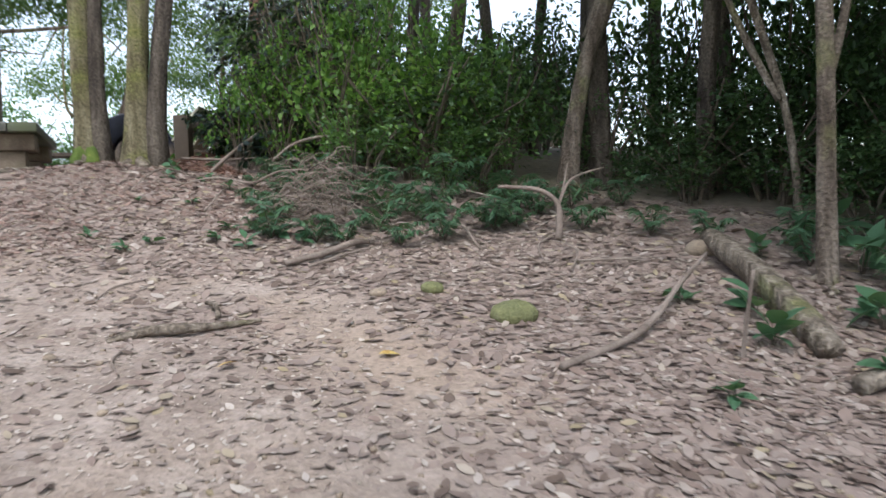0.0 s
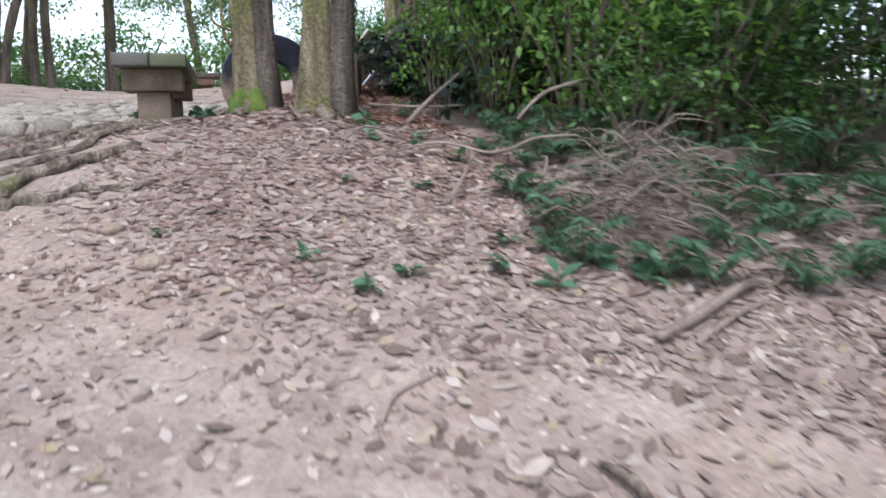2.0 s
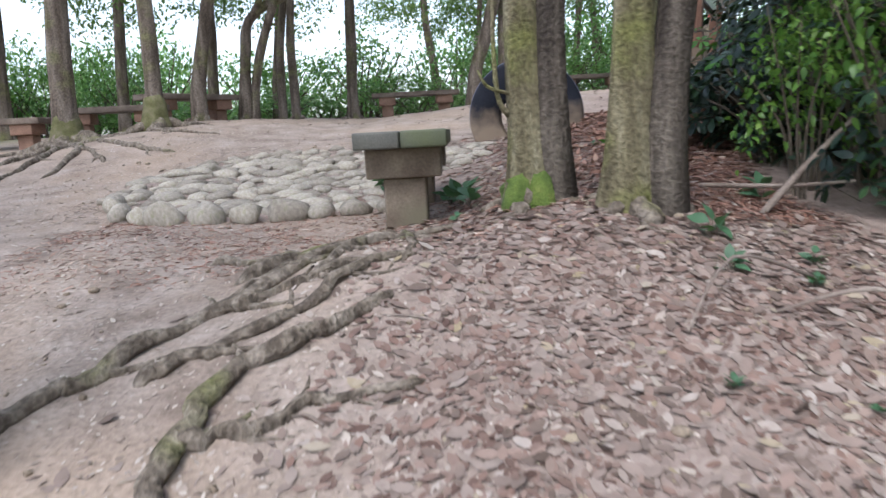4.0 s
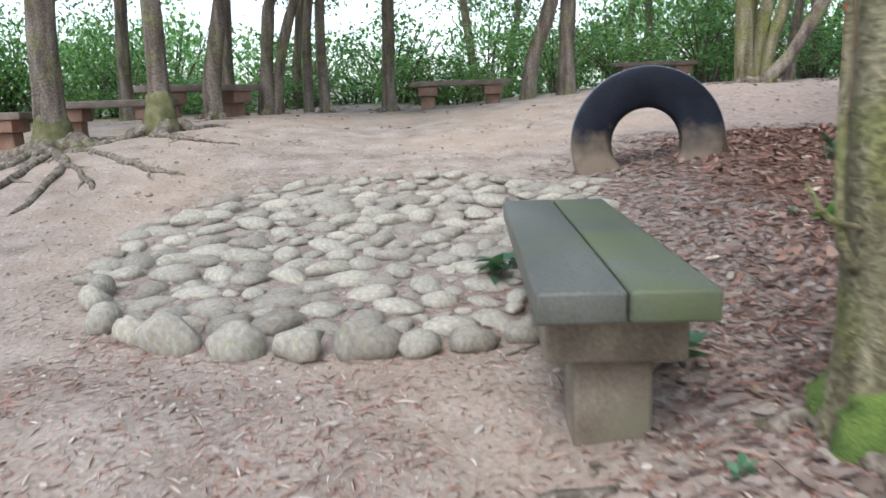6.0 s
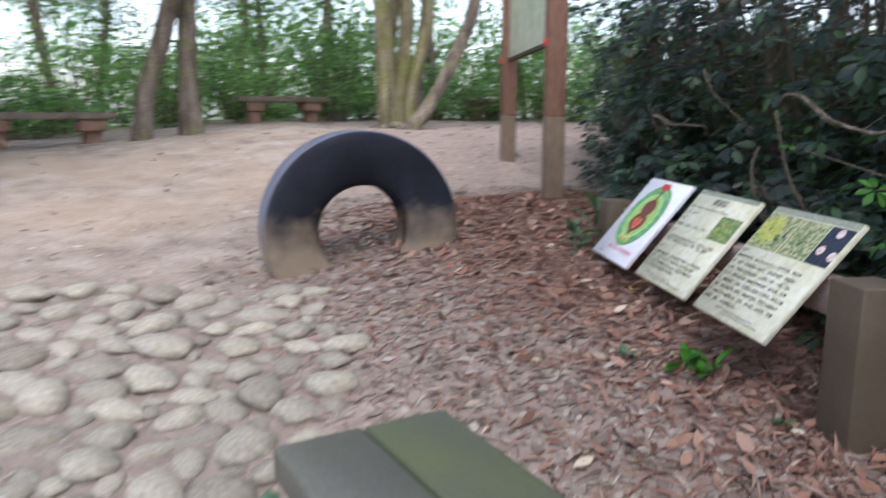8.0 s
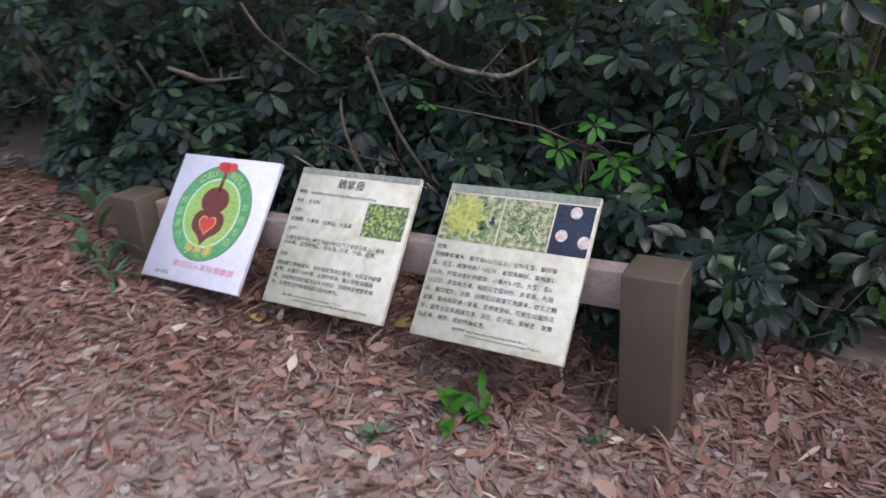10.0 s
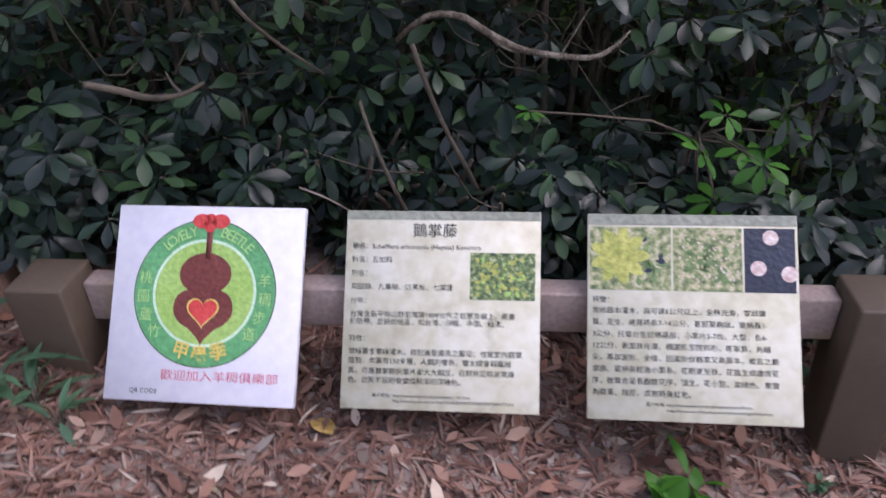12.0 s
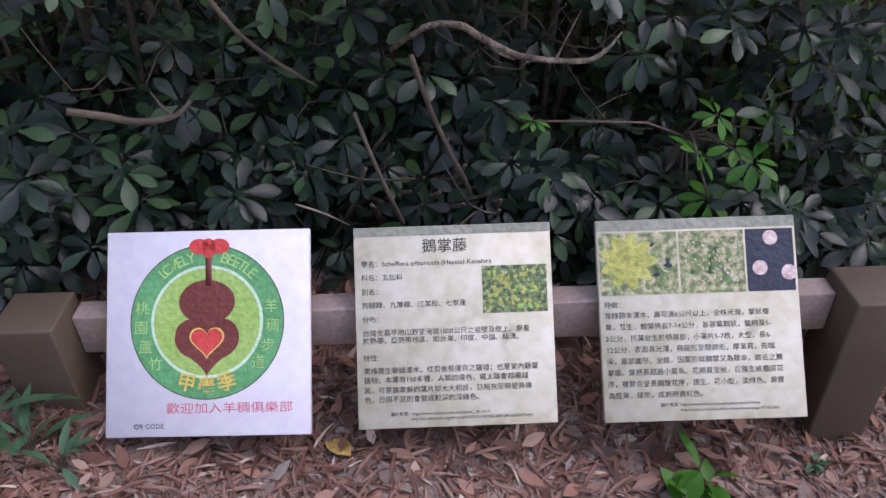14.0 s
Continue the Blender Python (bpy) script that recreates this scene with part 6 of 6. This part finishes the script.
# small stones trodden into the path
def pebbles(name, n, area, keep, size, seed, label):
    rng = np.random.default_rng(seed)
    x, y = rng.uniform(area[0], area[1], n), rng.uniform(area[2], area[3], n)
    ok = rng.random(n) < keep(x, y)
    x, y = x[ok], y[ok]
    box = np.array([[-1, -1, -1], [1, -1, -1], [1, 1, -1], [-1, 1, -1], [-1, -1, 1], [1, -1, 1], [1, 1, 1], [-1, 1, 1]]) * 0.58
    faces = np.array([[3, 2, 1, 0], [4, 5, 6, 7], [0, 1, 5, 4], [1, 2, 6, 5], [2, 3, 7, 6], [3, 0, 4, 7]])
    s = rng.uniform(size[0], size[1], len(x)) * rng.uniform(0.5, 1.0, len(x))
    z = np.array([lie(a, b) for a, b in zip(x, y)])
    v = box[None] * rng.uniform(0.7, 1.3, (len(x), 8, 3)) * s[:, None, None] * np.array([1, 0.85, 0.65])
    a = rng.uniform(0, 6.28, len(x))[:, None]
    v = np.stack([v[..., 0] * np.cos(a) - v[..., 1] * np.sin(a), v[..., 0] * np.sin(a) + v[..., 1] * np.cos(a), v[..., 2]], 2)
    v = v + np.stack([x, y, z + 0.2 * s], 1)[:, None, :]
    f = faces[None] + 8 * np.arange(len(x))[:, None, None]
    return tagged(foliage(name, [(v.reshape(-1, 3), f.reshape(-1, 4))], ROCK), label, "pebbles", kind="stuff")


pebbles("pebbles", 2600, (-1.5, 5.2, -5.4, 1.2), lambda x, y: 0.15 + 0.85 * np.exp(-((x - 1.0) / 0.7) ** 2 - ((y + 0.5) / 0.7) ** 2) + 0.35 * (y < -2.2), (0.008, 0.028), 77, "small brown stones trodden into the soil path")
pebbles("clods", 1500, (-4.0, 1.5, 1.2, 11.0), lambda x, y: 0.4 + 0 * x, (0.006, 0.022), 78, "small clods and stones on the trodden soil")

# ---------- cobble paving ----------
STONES = []
for i in range(9):
    bm = rock_data(20 + i, 0.5, 0.5)
    me = bpy.data.meshes.new("cobble")
    bm.to_mesh(me)
    bm.free()
    me.materials.append(COBBLE)
    me.polygons.foreach_set("use_smooth", [True] * len(me.polygons))
    STONES.append(me)
paving = thing("cobble_paving", 0, 0, 0, "round patch of pale river cobbles set in the soil", "paving")


def cobble(x, y, a, b, turn, k, rise, tall=1.05):
    o = new("cobble", STONES[k % 9])
    o.parent = paving
    o.matrix_basis = Matrix.LocRotScale((x, y, lie(x, y) + rise), Euler((0.06 * math.sin(k), 0.06 * math.cos(k * 1.7), turn)), (a, b, min(a, b) * tall))


rc = random.Random(31)
placed = []
# the large kerb stones round the rim nearest the path
rim = [(-1.86, 3.81, 0.115), (-1.63, 3.65, 0.108), (-1.36, 3.54, 0.169), (-0.98, 3.44, 0.153), (-0.67, 3.42, 0.121), (-0.38, 3.46, 0.15), (-0.11, 3.46, 0.1), (0.13, 3.51, 0.098), (-2.03, 4.01, 0.1), (-2.13, 4.23, 0.1), (0.37, 3.63, 0.1)]
for i, (x, y, r) in enumerate(rim):
    t = math.atan2(y - 5.3, x + 0.7) + math.pi / 2
    cobble(x, y, r * 1.0, min(r * 0.85, 0.125), t, i, 0.045, 1.75)
    placed.append((x, y, r * 0.95))


def inside(x, y):
    if y < 3.72 or x > 0.32 + 0.55 * max(0, y - 4.6) * (y < 6.8):
        return False
    return math.hypot((x + 0.75) / 1.78, (y - 5.35) / 1.86) < 1 or (0 < x < 0.95 and 5.9 < y < 6.75)


for size_lo, size_hi, tries in ((0.105, 0.135, 1200), (0.075, 0.1, 12000), (0.045, 0.07, 12000)):
    for i in range(tries):
        x, y, r = rc.uniform(-2.7, 1.1), rc.uniform(3.6, 7.3), rc.uniform(size_lo, size_hi)
        if not inside(x, y) or (x > 0.15 and rc.random() < 0.5) or any((x - a) ** 2 + (y - b) ** 2 < (0.9 * (r + c)) ** 2 for a, b, c in placed):
            continue
        placed.append((x, y, r))
        cobble(x, y, r * rc.uniform(1.05, 1.35), r * rc.uniform(0.8, 1.0), rc.uniform(0, 3.1), len(placed), r * rc.uniform(-0.16, 0.1))

# bring the plan to its true size
for ob in scene.collection.objects:
    if ob.parent is None and ob.type in {"MESH", "EMPTY"}:
        ob.matrix_basis = Matrix.Scale(SIZE, 4) @ ob.matrix_basis
